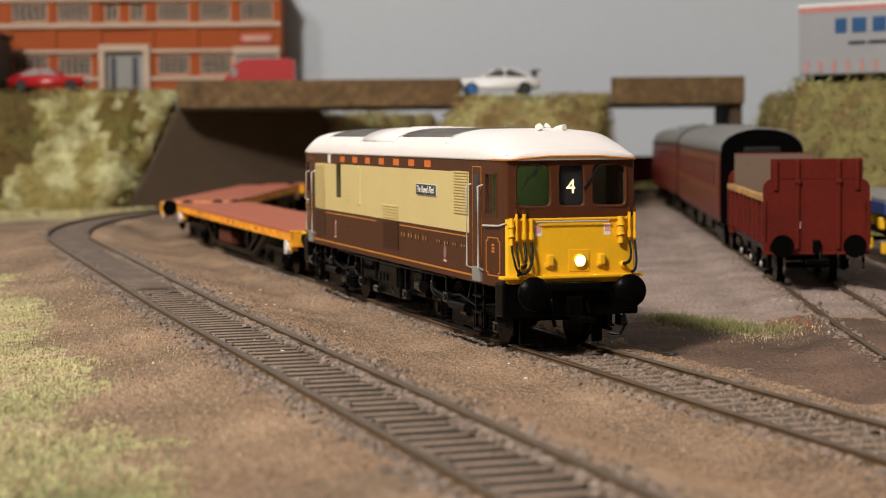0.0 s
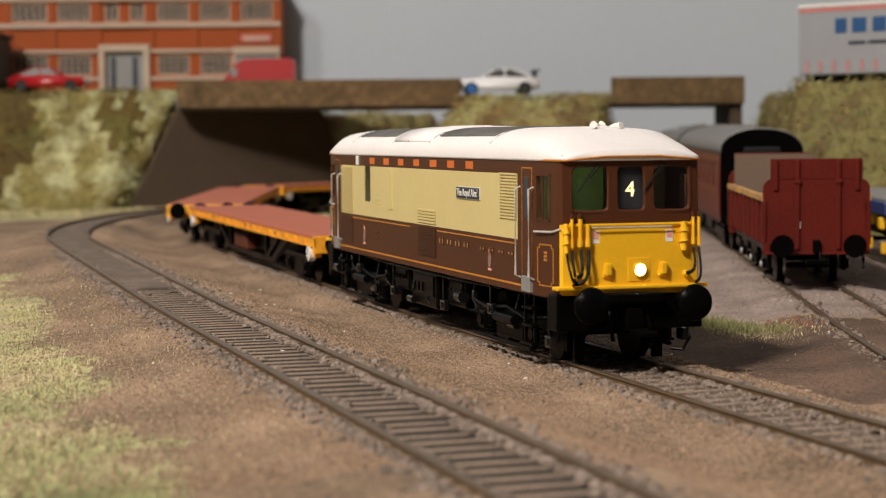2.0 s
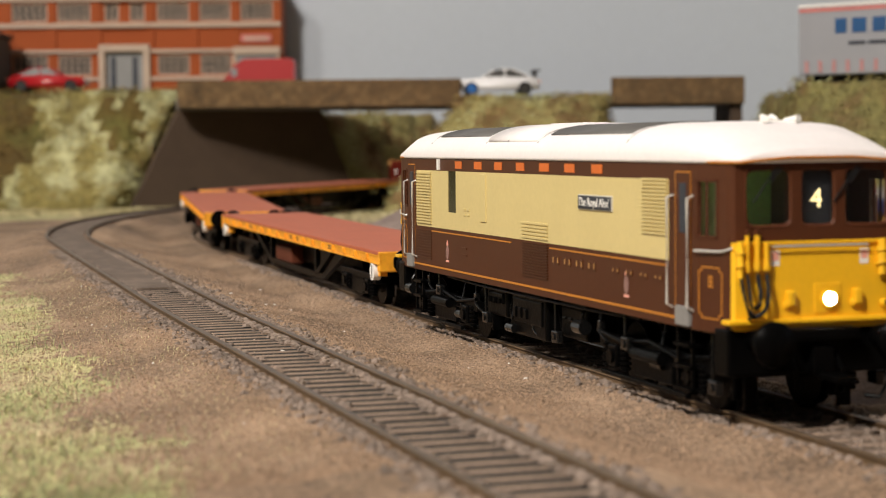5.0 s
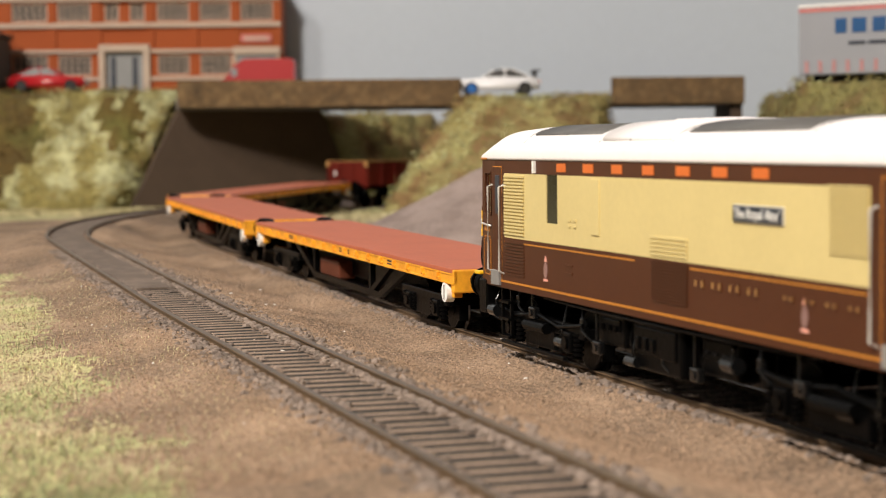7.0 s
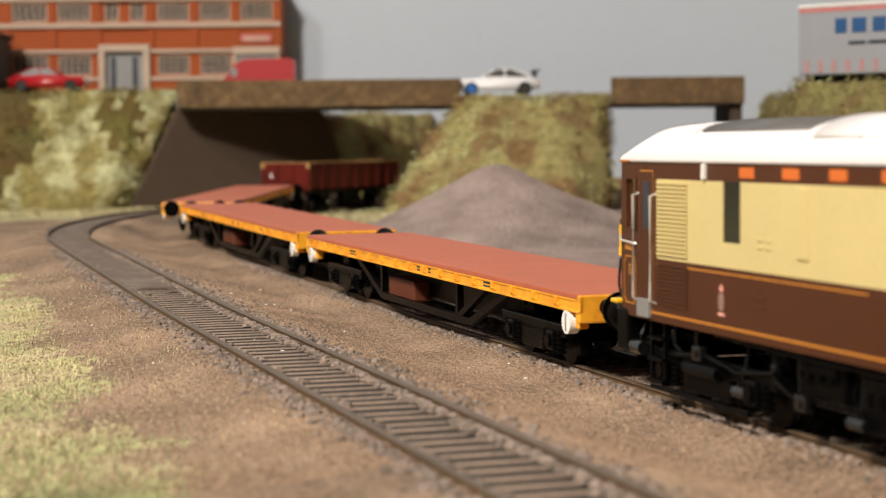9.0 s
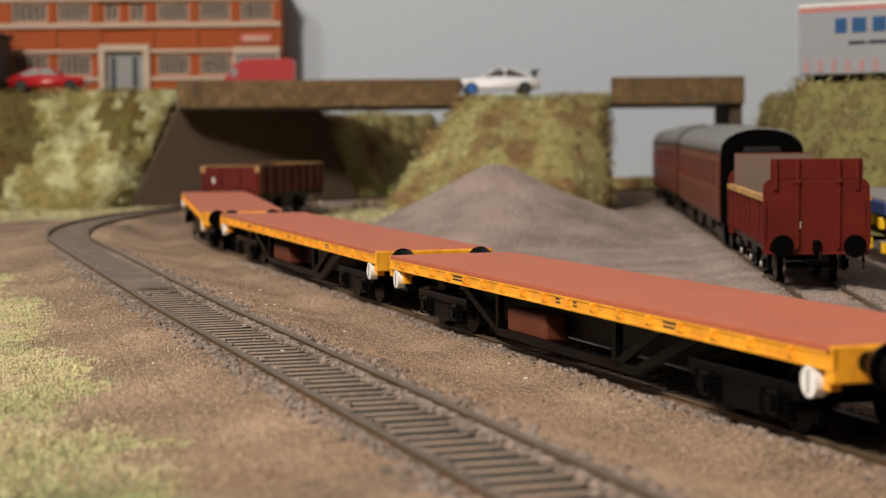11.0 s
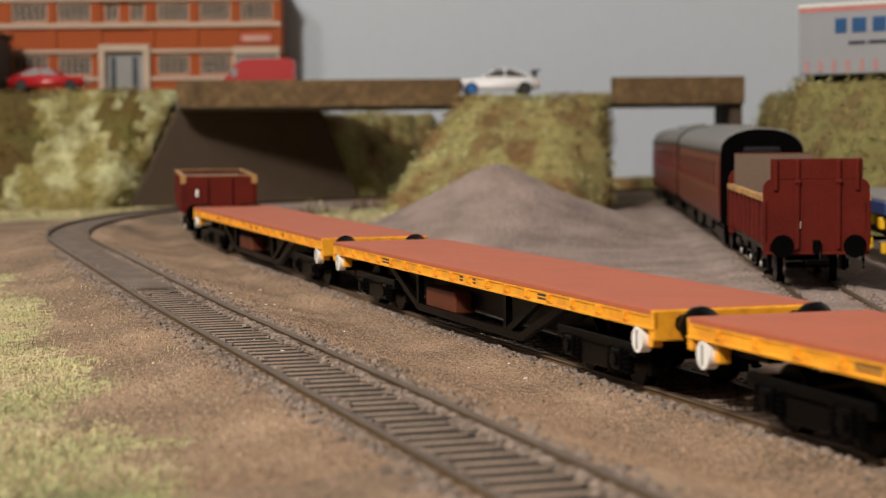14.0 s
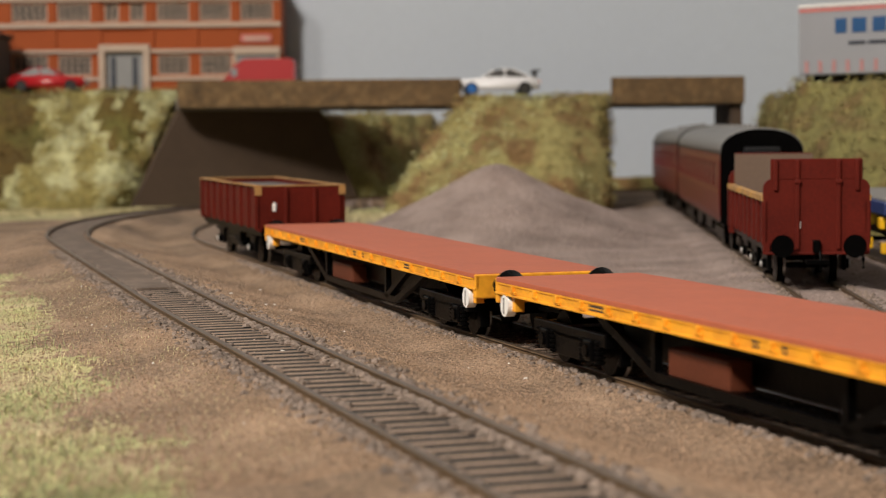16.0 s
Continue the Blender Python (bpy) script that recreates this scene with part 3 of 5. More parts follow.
def shape_cab_ends(body, roof):
    """Draws the cab sides in towards the nose, lifts the nose a little and arches the roof edge."""
    seen = set()
    for ob in [body, roof] + list(body.children_recursive) + list(roof.children_recursive):
        if ob.type != "MESH" or ob.data.name in seen or ob.name.startswith(("yellow_lip", "lens")):
            continue
        seen.add(ob.data.name)
        over = ob == roof or ob.parent == roof
        for v in ob.data.vertices:
            x, y, z = abs(v.co.x) / MM, v.co.y / MM, v.co.z / MM
            k = min(max((x - 86.5) / 12.0, 0), 1)
            if abs(y) > 13.5:
                y = math.copysign(13.5 + (abs(y) - 13.5) * (1 - 0.36 * k), y)
            if over:
                z += 0.9 * smooth(96, 100, x) * max(0.0, 1 - (y / 14.5) ** 2)
            else:
                z += 0.7 * smooth(97.8, 99.3, x)
            v.co.y, v.co.z = y * MM, z * MM


def locomotive():
    t = thing("locomotive", "brown and cream model electro-diesel locomotive with white roof and yellow front", "locomotive")
    sx = [-98.0, -95, -88.8, -85.2, -84.6, -79, -64, -52.4, -46.0, 0, 63, 72.8, 77.6, 84.6, 85.2, 88.8, 95, 98.0]
    front = [(98.0, -W2), (99.0, -17.1), (99.6, -16.3), (99.9, -13.4), (100.1, -5.0), (100.1, -3.2), (100.1, 3.2), (100.1, 5.0), (99.9, 13.4), (99.6, 16.3), (99.0, 17.1), (98.0, W2)]
    rear = [(-x, -y) for x, y in front]
    cols = [(x, -W2) for x in sx[1:-1]] + front + [(x, W2) for x in sx[1:-1]][::-1] + rear
    zs = [15.0, 16.6, 25.2, 26.4, 29.8, 30.6, 31.2, 32.4, 33.2, 39.4, 40.7, 42.0, 44.2]

    def rake(x, y, z):
        k = max(0, (z - 30) / 14) * 0.3
        return (x - math.copysign(k, x) if abs(x) > 96 else x, y, z)

    def hole(x, y, z):
        if abs(x) > 99.4:
            return 32.4 < z < 42.0 and (abs(y) < 3.2 or 5.0 < abs(y) < 13.4)
        if abs(y) > 17.3:
            return (88.8 < abs(x) < 95 and 31.2 < z < 40.7) or (y < 0 and -52.4 < x < -46.0 and 30.6 < z < 40.7)
        return False

    def paint(x, y, z):
        if abs(y) > 17.3 and -79 < x < 77.6 and 26.4 < z < 40.7:
            return 1
        if abs(x) > 98.2 and abs(y) < 17.2 and z < 29.8 and x > 0:
            return 2
        return 0
    body = part("body", grid_shell(cols, zs, rake, hole, paint), [BROWN, CREAM, YELLOW], t, "umber brown body with cream side panel")
    so = body.modifiers.new("thick", "SOLIDIFY")
    so.thickness, so.offset = 0.0009, -1
    part("floor_pan", B((-97, 97, -16.2, 16.2, 14.6, 15.6)), BLACK, t)
    # roof
    bm = bmesh.new()
    rings = []
    plan = [(0, W2), (40, W2), (64, W2), (76, W2), (86, W2), (93, W2), (97.4, W2), (99.0, W2 - .3), (99.9, W2 - 1.0), (100.5, W2 - 2.4), (100.9, W2 - 4.8)]
    for a, w in [(-a, w) for a, w in plan[:0:-1]] + plan:
        h = 6.8 * (1 - smooth(80, 102.5, abs(a)) ** 1.6 * 0.86)
        w += 0.25
        ring = []
        for k in range(25):
            u = math.pi * k / 24
            c = math.cos(u)
            ring.append((a, w * math.copysign(abs(c) ** 0.62, c), 44.2 + h * math.sin(u) ** 0.9))
        rings.append(ring + [(a, -w, 43.7), (a, w, 43.7)])
    loft(bm, rings)
    roof = part("roof", bm, ROOFWHITE, t, "glossy white domed roof", smooth=True)

    def roof_z(y):
        return 44.2 + 6.8 * max(0, 1 - (abs(y) / (W2 + 0.25)) ** (2 / 0.62)) ** 0.45

    def roof_patch(x0, x1, y0, y1, up):
        b = bmesh.new()
        loft(b, [[(x, y0 + (y1 - y0) * k / 28, roof_z(y0 + (y1 - y0) * k / 28) + up) for k in range(29)] + [(x, y0 + (y1 - y0) * k / 28, roof_z(y0 + (y1 - y0) * k / 28) - 0.4) for k in range(28, -1, -1)] for x in (x0, x1)])
        return b
    for x0, x1 in ((-66, -28), (12, 55)):
        part("roof_panel", roof_patch(x0, x1, -14.6, 14.6, 0.3), ROOFGREY, roof, "dark grey roof panel", True)
    part("roof_hatch", roof_patch(-24, 8, -16.3, 16.3, 0.6), ROOFWHITE, roof, "raised white roof hatch", True)
    for x in (-25, 9, -68, 57, -10):
        ys = [-16.6 + 33.2 * k / 16 for k in range(17)]
        part("roof_seam", tube(bmesh.new(), [(x, y, roof_z(y) + (0.42 if x == -10 else 0.05)) for y in ys], 0.11, 6), COACHROOF, roof, "thin grey roof seam")
    bm = B((-22, 4, -3, 3, 50.6, 51.6, 0.3))
    for k in range(6):
        box(bm, -20 + k * 4, -17.5 + k * 4, -2.6, 2.6, 51.4, 51.8, 0.1)
    part("roof_vent", bm, ROOFWHITE, roof)
    bm = bmesh.new()
    for y in (-2.2, 2.2):
        cyl(bm, (84, y, 51.0), (86.8, y * 1.5, 51.2), 0.35, 0.75, 12)
        cyl(bm, (84, y, 49.6), (84, y, 51.2), 0.4, n=8)
        cyl(bm, (83.4, y * 0.4, 51.2), (81.2, y * 0.4, 51.6), 0.3, 0.6, 10)
    box(bm, 82.9, 85.0, -2.8, 2.8, 49.8, 51.0, 0.25)
    part("horn", bm, WHITE, roof, "pair of cream roof horns")
    edge = [(a, w + 0.3) for a, w in plan if a > 90] + [(101.1, 6.0)]
    loop = [(a, -w) for a, w in edge] + [(a, w) for a, w in edge[::-1]]
    part("gutter", tube(bmesh.new(), [(x, y, 43.85) for x, y in loop], 0.26, 6), ORANGE, roof, "thin orange gutter line")
    part("gutter", tube(bmesh.new(), [(-x, y, 43.85) for x, y in loop], 0.26, 6), ORANGE, roof, "thin orange gutter line")
    for sd in (-1, 1):
        part("gutter", tube(bmesh.new(), [(-93, sd * (W2 + .3), 43.85), (93, sd * (W2 + .3), 43.85)], 0.16, 6), ORANGE, roof, "thin orange gutter line")
    # side detail on both sides
    for sd in (-1, 1):
        def slab(x0, x1, z0, z1, out=0.12, bev=0.0):
            return (x0, x1, *sorted((sd * (W2 - 0.3), sd * (W2 + out))), z0, z1, bev)
        gold = B(slab(-84, 84, 16.3, 16.75), slab(-79, -6, 25.3, 25.6), slab(18, 77, 25.3, 25.6))
        for x0, x1 in ((89.2, 96.6), (-96.6, -89.2)):
            for q in ((x0 + .9, x1 - .9, 17.2, 17.45), (x0 + .9, x1 - .9, 25.9, 26.15), (x0, x0 + .24, 18.1, 25.3), (x1 - .24, x1, 18.1, 25.3)):
                box(gold, *slab(*q))
            for xa, zb in ((x0, 17.2), (x0, 25.2), (x1 - 1.1, 17.2), (x1 - 1.1, 25.2)):
                inner = xa + 0.9 if xa == x0 else xa
                box(gold, *slab(inner, inner + 0.24, zb, zb + 0.95))
                box(gold, *slab(xa, xa + 1.1, zb + (0.75 if zb < 20 else 0), zb + (0.95 if zb < 20 else 0.2)))
            for k in range(3):
                box(gold, *slab((x0 + x1) / 2 - .6, (x0 + x1) / 2 + .7, 22.6 + k * .75, 23.1 + k * .75))
        for x0, x1 in ((80.4, 86.6), (-86.6, -80.6)):
            for q in ((x0, x1, 42.0, 42.25), (x0, x0 + .22, 17, 42), (x1 - .22, x1, 17, 42)):
                box(gold, *slab(*q, 0.06))
        part("lining", gold, ORANGE, body, "thin gold lining")
        for q in ((66, 77.3, 30.6, 41.0, 15, sd), (-78.6, -66, 27, 40.4, 18, sd), (1, 17, 26.8, 30.6, 5, sd, 0.25)):
            bm = bmesh.new()
            louvre(bm, *q)
            part("louvre", bm, CREAM, body, "cream ventilation louvres")
        for q in ((1.5, 17, 18.6, 26.3, 13, sd, 0.3), (-78.5, -66, 18, 25.8, 11, sd, 0.22)):
            bm = bmesh.new()
            louvre(bm, *q)
            part("louvre", bm, BROWN, body, "brown ventilation louvres")
        for x0, w, z0, z1 in [(20 + k * 6.6, 3.5, 22.2, 24.0) for k in range(4)] + [(52 + k * 6.6, 3.0, 22.4, 23.6) for k in range(4)] + [(-42, 4.5, 20.5 + k * 1.6, 21.0 + k * 1.6) for k in (0, 1)]:
            hatch = part("inspection_hatch", B(slab(x0, x0 + w, z0, z1, 0.16)), BROWN, body)
            if z1 - z0 > 1:
                part("latch", B(slab(x0 + 0.2, x0 + 0.7, z0 + 0.4, z1 - 0.3, 0.26), slab(x0 + w - 0.7, x0 + w - 0.2, z0 + 0.4, z1 - 0.3, 0.26)), OCHRE, hatch, "small brass latches")
        part("side_panel", B(slab(-27, -23, 29.2, 40.2, 0.3, 0.12), slab(-40, -38.4, 31.4, 31.9, 0.2), slab(-37, -35.4, 31.4, 31.9, 0.2), slab(-40, -38.4, 30.2, 30.6, 0.2), slab(-37, -35.4, 30.2, 30.6, 0.2)), CREAM, body)
        # lettering on the cantrail: drawn as plain blocks
        for k, (a, b) in enumerate(((0, 0.62), (0, 0.75), (0, 0.6), (0, 0.6), (0, 0.85), (0, 0.8), (0, 0.8))):
            x = -47.5 + k * 14.6
            x0, x1 = x, x + 6.4 * (0.75 + 0.35 * b)
            if sd > 0:
                x0, x1 = -x1, -x0
            part("letter_block", B(slab(x0 + 1.3, x1 + 0.2 - 1.3 * (sd > 0), 41.35, 43.1, 0.1)), LETTER, body, "orange painted letter block")
        plate = part("nameplate", B(slab(35, 51.9, 34.3, 36.9, 0.45, 0.1)), NAVY, body, "small black nameplate with pale edge")
        part("plate_edge", B(slab(34.8, 52.1, 34.1, 37.1, 0.3, 0.1)), SILVER, plate)
        mm = Matrix(((1, 0, 0), (0, 0, -1), (0, 1, 0))).to_4x4() if sd < 0 else Matrix(((-1, 0, 0), (0, 0, 1), (0, 1, 0))).to_4x4()
        mm.translation = Vector((43.45, sd * (W2 + 0.5), 35.6)) * MM
        words("plate_words", "The Royal Alex'", 2.45, mm, WHITE, plate, "pale raised lettering")
        for x in (57.5, -54):
            bm = bmesh.new()
            oval = [(x + 1.1 + 1.05 * math.cos(u * math.tau / 16), 20.6 + 1.7 * math.sin(u * math.tau / 16)) for u in range(16)]
            loft(bm, [[(a, sd * (W2 + o), b) for a, b in oval] for o in (-0.2, 0.12)])
            crest = part("crest", bm, CREST, body, "small pale painted crest")
            part("crown", B(slab(x + .5, x + 1.7, 22.4, 23.1, 0.1), slab(x + .9, x + 1.3, 23.1, 23.6, 0.1)), PINKRED, crest, "small red crown")
            part("scroll", B(slab(x - .1, x + 2.3, 18.3, 18.8, 0.1)), PINKRED, crest)
        for sg in (-1, 1):
            bm = bmesh.new()
            for x in (79.4, 87.4):
                tube(bm, [(sg * x, sd * W2, 38), (sg * x, sd * (W2 + 1.2), 37.6), (sg * x, sd * (W2 + 1.2), 18.8), (sg * x, sd * W2, 18.2)], 0.26)
            part("handrail", bm, SILVER, body, "pale metal handrail")
            part("grab_rail", tube(bmesh.new(), [(sg * 88.6, sd * (W2 + .1), 28.6), (sg * 89, sd * (W2 + .8), 28.7), (sg * 97, sd * (W2 + .8), 28.9), (sg * 99.6, sd * (W2 - .2), 28.9)], 0.23), SILVER, body, "silver grab rail")
            part("step_plate", B((sg * 84.2 - 2.7, sg * 84.2 + 2.7, *sorted((sd * (W2 - .3), sd * (W2 + 0.7))), 15.4, 18.8, 0.15)), STEPGREY, body, "grey step plate")
            if sg < 0:
                part("number_panel", B(slab(-96, -90.5, 27.2, 28.4, 0.1)), ORANGE, body, "small orange painted panel")
            d = part("cab_door", B((sg * 83.6 - 2.9, sg * 83.6 + 2.9, *sorted((sd * (W2 - .3), sd * (W2 + .08))), 17.3, 42)), BROWN, body, "brown cab door")
            part("door_window", B((sg * 83.6 - 1.4, sg * 83.6 + 1.4, *sorted((sd * (W2 - .3), sd * (W2 + .16))), 31.5, 40.2, 0.1)), NAVY, d, "dark door window")
            f = bmesh.new()
            for q in ((88.6, 95.2, 40.5, 41.0), (88.6, 95.2, 30.9, 31.4), (88.6, 89.0, 30.9, 41.0), (94.8, 95.2, 30.9, 41.0), (91.6, 91.9, 31, 41)):
                a0, a1 = sorted((sg * q[0], sg * q[1]))
                box(f, *slab(a0, a1, q[2], q[3], 0.2))
            part("window_frame", f, BROWN, body, "thin side window frame")
            a0, a1 = sorted((sg * 88.8, sg * 95))
            p = part("side_window", B((a0, a1, *sorted((sd * (W2 - .7), sd * (W2 - .5))), 31.2, 40.7)), PANE, body, "clear cab side window")
            p.visible_shadow = False
        part("lamp_bracket", B(slab(-59.4, -58.6, 40.9, 43.6, 0.7, 0.1)), WHITE, body)
    part("slot_window", B((-52.4, -46.0, -W2 + 0.2, -W2 + 0.4, 30.4, 41)), GLOSSBLACK, body, "dark narrow side window")
    # cab ends
    for sg in (-1, 1):
        for y0, y1 in ((-13.4, -5.0), (-3.2, 3.2), (5.0, 13.4)):
            bm = bmesh.new()
            loft(bm, [[(sg * 99.4, y0, 32.4), (sg * 99.4, y1, 32.4), (sg * 99.2, y1, 42.0), (sg * 99.2, y0, 42.0)], [(sg * 99.2, y0, 32.4), (sg * 99.2, y1, 32.4), (sg * 99.0, y1, 42.0), (sg * 99.0, y0, 42.0)]])
            p = part("windscreen", bm, PANE, body, "clear cab windscreen")
            p.visible_shadow = False
            fr = bmesh.new()
            rings = []
            for i in range(28):
                u = math.tau * (i + 0.5) / 28
                cu, su = math.cos(u), math.sin(u)
                ry, rz = math.copysign(abs(cu) ** 0.28, cu), math.copysign(abs(su) ** 0.28, su)
                ring = []
                for grow, out in ((0.42, -0.3), (0.32, 0.16), (0.02, 0.16), (-0.3, -0.4)):
                    y = (y0 + y1) / 2 + ry * ((y1 - y0) / 2 + grow)
                    z = 37.2 + rz * (4.8 + grow)
                    ring.append((sg * (99.95 - (z - 30) / 14 * 0.3 + out), y, z))
                rings.append(ring)
            loft(fr, rings + rings[:1], True, False)
            corner = bmesh.new()
            for ky in (-1, 1):
                for kz in (-1, 1):
                    cy, cz = (y0 + y1) / 2 + ky * (y1 - y0) / 2, 37.2 + kz * 4.8
                    arc = [(cy, cz)] + [(cy - ky * 1.3 * (1 - math.sin(v * math.pi / 8)), cz - kz * 1.3 * (1 - math.cos(v * math.pi / 8))) for v in range(5)]
                    loft(corner, [[(sg * xx, y, z) for y, z in arc] for xx in (99.3, 99.62)])
            part("window_corner", corner, BROWN, body, "rounded brown window corner")
            part("window_rubber", fr, BROWN, body, "dark brown window surround")
        part("cab_wall", B(*[(min(sg * 76, sg * 77), max(sg * 76, sg * 77), -16.3, 16.3, 15.6, 43.6)]), CABGREEN, body, "green cab bulkhead")
        part("cab_cupboard", B((min(sg * 77.1, sg * 82), max(sg * 77.1, sg * 82), *sorted((sg * 3, sg * 15.8)), 15.7, 43.4)), LOAD, body, "brown cab cupboard")
        part("cab_desk", B((min(sg * 90, sg * 97), max(sg * 90, sg * 97), -16, 16, 15.6, 31.0)), CABGREEN, body, "green cab desk")
        blind = part("headcode_box", B((min(sg * 97.0, sg * 98.4), max(sg * 97.0, sg * 98.4), -3.1, 3.1, 31.0, 42.6)), RUBBER, body, "black headcode panel")
        mm = Matrix(((0, 0, sg), (sg, 0, 0), (0, 1, 0))).to_4x4()
        mm.translation = Vector((sg * 98.55, 0.3, 37.5)) * MM
        words("headcode_number", "4", 4.6, mm, CREAMGLOW, blind, "pale headcode figure")
        for y in (-1, 1):
            w0 = sg * (y * 9.2 - 1.6) + (sg * 3.2 if y * sg < 0 else sg * -0.2)
            tube_b = tube(bmesh.new(), [(sg * 100.0, w0, 42.4), (sg * 100.3, w0 - sg * 2.4, 39.6), (sg * 100.3, w0 - sg * 4.8, 36.4)], 0.17)
            tube(tube_b, [(sg * 100.0, w0 + sg * 0.8, 42.4), (sg * 100.3, w0 - sg * 1.8, 39.4)], 0.13)
            part("wiper", tube_b, RUBBER, body, "black windscreen wiper")
        lip = B((min(sg * 98, sg * 101.2), max(sg * 98, sg * 101.2), -17.2, 17.2, 16.8, 17.6, 0.25), (min(sg * 99, sg * 100.6), max(sg * 99, sg * 100.6), -13.5, 13.5, 30.0, 30.6, 0.2))
        part("yellow_lip", lip, YELLOW, body)
        part("cab_handrail", tube(bmesh.new(), [(sg * 100.2, -9, 29.0), (sg * 101, -8.8, 29.1), (sg * 101, 8.8, 29.1), (sg * 100.2, 9, 29.0)], 0.17), SILVER, body)
        hl = bmesh.new()
        cyl(hl, (sg * 99.8, 1.6, 20.1), (sg * 101.0, 1.6, 20.1), 1.5, n=24)
        box(hl, min(sg * 99.8, sg * 100.5), max(sg * 99.8, sg * 100.3), -0.9, 4.1, 17.6, 22.6, 0.1)
        lampo = part("headlight", hl, YELLOW, body, "round headlight")
        gl = bmesh.new()
        cyl(gl, (sg * 101.0, 1.6, 20.8), (sg * 101.15, 1.6, 20.8), 1.1, n=24)
        part("lens", gl, LIGHTGLOW if sg > 0 else NAVY, lampo, "bright white lamp lens")
        for y in (-5.6, 7.0):
            part("lamp_iron", B((min(sg * 99.8, sg * 101.4), max(sg * 99.8, sg * 101.4), y - .7, y + .7, 19.0, 21.6, 0.3), (min(sg * 99.8, sg * 100.8), max(sg * 99.8, sg * 100.8), y - 1.1, y + 1.1, 18.6, 19.8, 0.3)), YELLOW, body)
        for y in (-8.2, 8.6):
            part("warning_flash", B((min(sg * 99.8, sg * 100.08), max(sg * 99.8, sg * 100.08), y - .85, y + .85, 25.8, 28.4)), WHITE, body, "white and red warning flash")
            part("warning_flash", B((min(sg * 99.8, sg * 100.16), max(sg * 99.8, sg * 100.16), y - 0.6, y + 0.6, 26.7, 28.1)), PINKRED, body)
        for yy in (-1, 1):
            pipes = bmesh.new()
            hoses = []
            for k, y in enumerate((13.9, 11.9, 10.2) if yy * sg < 0 else (15.9, 13.9)):
                top, bot = (31.0, 31.0, 29.8)[k], (25.6, 25.8, 25.8)[k]
                cyl(pipes, (sg * 100.9, yy * y, top), (sg * 100.9, yy * y, bot), 0.5, 0.42, n=12)
                cyl(pipes, (sg * 100.9, yy * y, bot + 1.0), (sg * 100.9, yy * y, bot - 0.6), 0.62, n=12)
                cyl(pipes, (sg * 99.7, yy * y, top - 1.2), (sg * 101.0, yy * y, top - 1.2), 0.4, n=8)
            at_y = 15.9 if yy * sg < 0 else 11.6
            for z0, z1, rr in ((30.0, 28.6, 0.75), (28.6, 27.8, 1.15), (27.8, 26.2, 0.9), (26.2, 25.6, 1.15), (25.6, 23.9, 0.7)):
                cyl(pipes, (sg * 100.7, yy * at_y, z0), (sg * 100.9, yy * at_y, z1), rr, rr * 0.94, n=14)
            cyl(pipes, (sg * 99.5, yy * at_y, 28.4), (sg * 100.8, yy * at_y, 28.4), 0.7, n=10)
            cyl(pipes, (sg * 99.7, yy * 12.4, 19.0), (sg * 101.0, yy * 12.4, 18.8), 0.8, 0.6, n=12)
            part("jumper_pipe", pipes, YELLOW, body, "yellow jumper cable connectors")
            knob = bmesh.new()
            for y in (13.9, 11.9 if yy * sg < 0 else 15.9):
                cyl(knob, (sg * 100.6, yy * y, 31.0), (sg * 100.8, yy * y, 32.0), 0.55, 0.4, n=10)
            part("pipe_cap", knob, BROWN, body, "brown cap over the jumper pipes")
            for a, b, low in (((15.9, 12.6, 17.6), (13.9, 13.6, 17.2), (11.9, 12.4, 18.9), (10.2, 13.2, 17.4)) if yy * sg < 0 else ((15.9, 14.6, 17.2), (13.9, 12.2, 19.2))):
                pts = [(sg * 101, yy * a, 24.5)] + [(sg * (101 + 1.4 * math.sin(math.pi * u)), yy * (a + (b - a) * u * u), 24.5 - (24.5 - low) * math.sin(math.pi * 0.5 * u) ** 0.8) for u in (0.15, 0.3, 0.45, 0.6, 0.75, 0.9, 1.0)]
                part("hose", tube(bmesh.new(), pts, 0.38), RUBBER, body, "black rubber hose")
        # buffer beam
        beam = part("buffer_beam", B((min(sg * 94, sg * 99.6), max(sg * 94, sg * 99.6), -16.6, 16.6, 8.0, 16.0, 0.5)), BLACK, t, "black buffer beam")
        for y in (-11.6, 11.6):
            bm = bmesh.new()
            cyl(bm, (sg * 99, y, 14.0), (sg * 104.5, y, 14.0), 1.9, n=16)
            cyl(bm, (sg * 104.2, y, 14.0), (sg * 106.2, y, 14.0), 3.0, 3.9, n=24)
            cyl(bm, (sg * 106.2, y, 14.0), (sg * 107.0, y, 14.0), 3.9, 3.7, n=24)
            part("buffer", bm, BLACK, beam, "large black oval buffer", True)
        bm = B((min(sg * 99, sg * 103), max(sg * 99, sg * 103), -6.4, 6.4, 14.0, 16.0, 0.4), (min(sg * 99, sg * 102), max(sg * 99, sg * 102), -2, 2, 8, 13, 0.4))
        tube(bm, [(sg * 100, 3, 12), (sg * 102, 3.4, 9), (sg * 102, 3.4, 5.4), (sg * 101, 3, 4.4)], 0.5)
        tube(bm, [(sg * 100, -5, 12), (sg * 102, -5.4, 9), (sg * 102, -5, 6)], 0.5)
        tube(bm, [(sg * 99, 13, 9), (sg * 100, 13.4, 6), (sg * 99.5, 12, 3.4), (sg * 98, 10, 3.6)], 0.4)
        box(bm, min(sg * 103, sg * 110), max(sg * 103, sg * 110), -1.8, 1.8, 7.6, 8.6, 0.2)
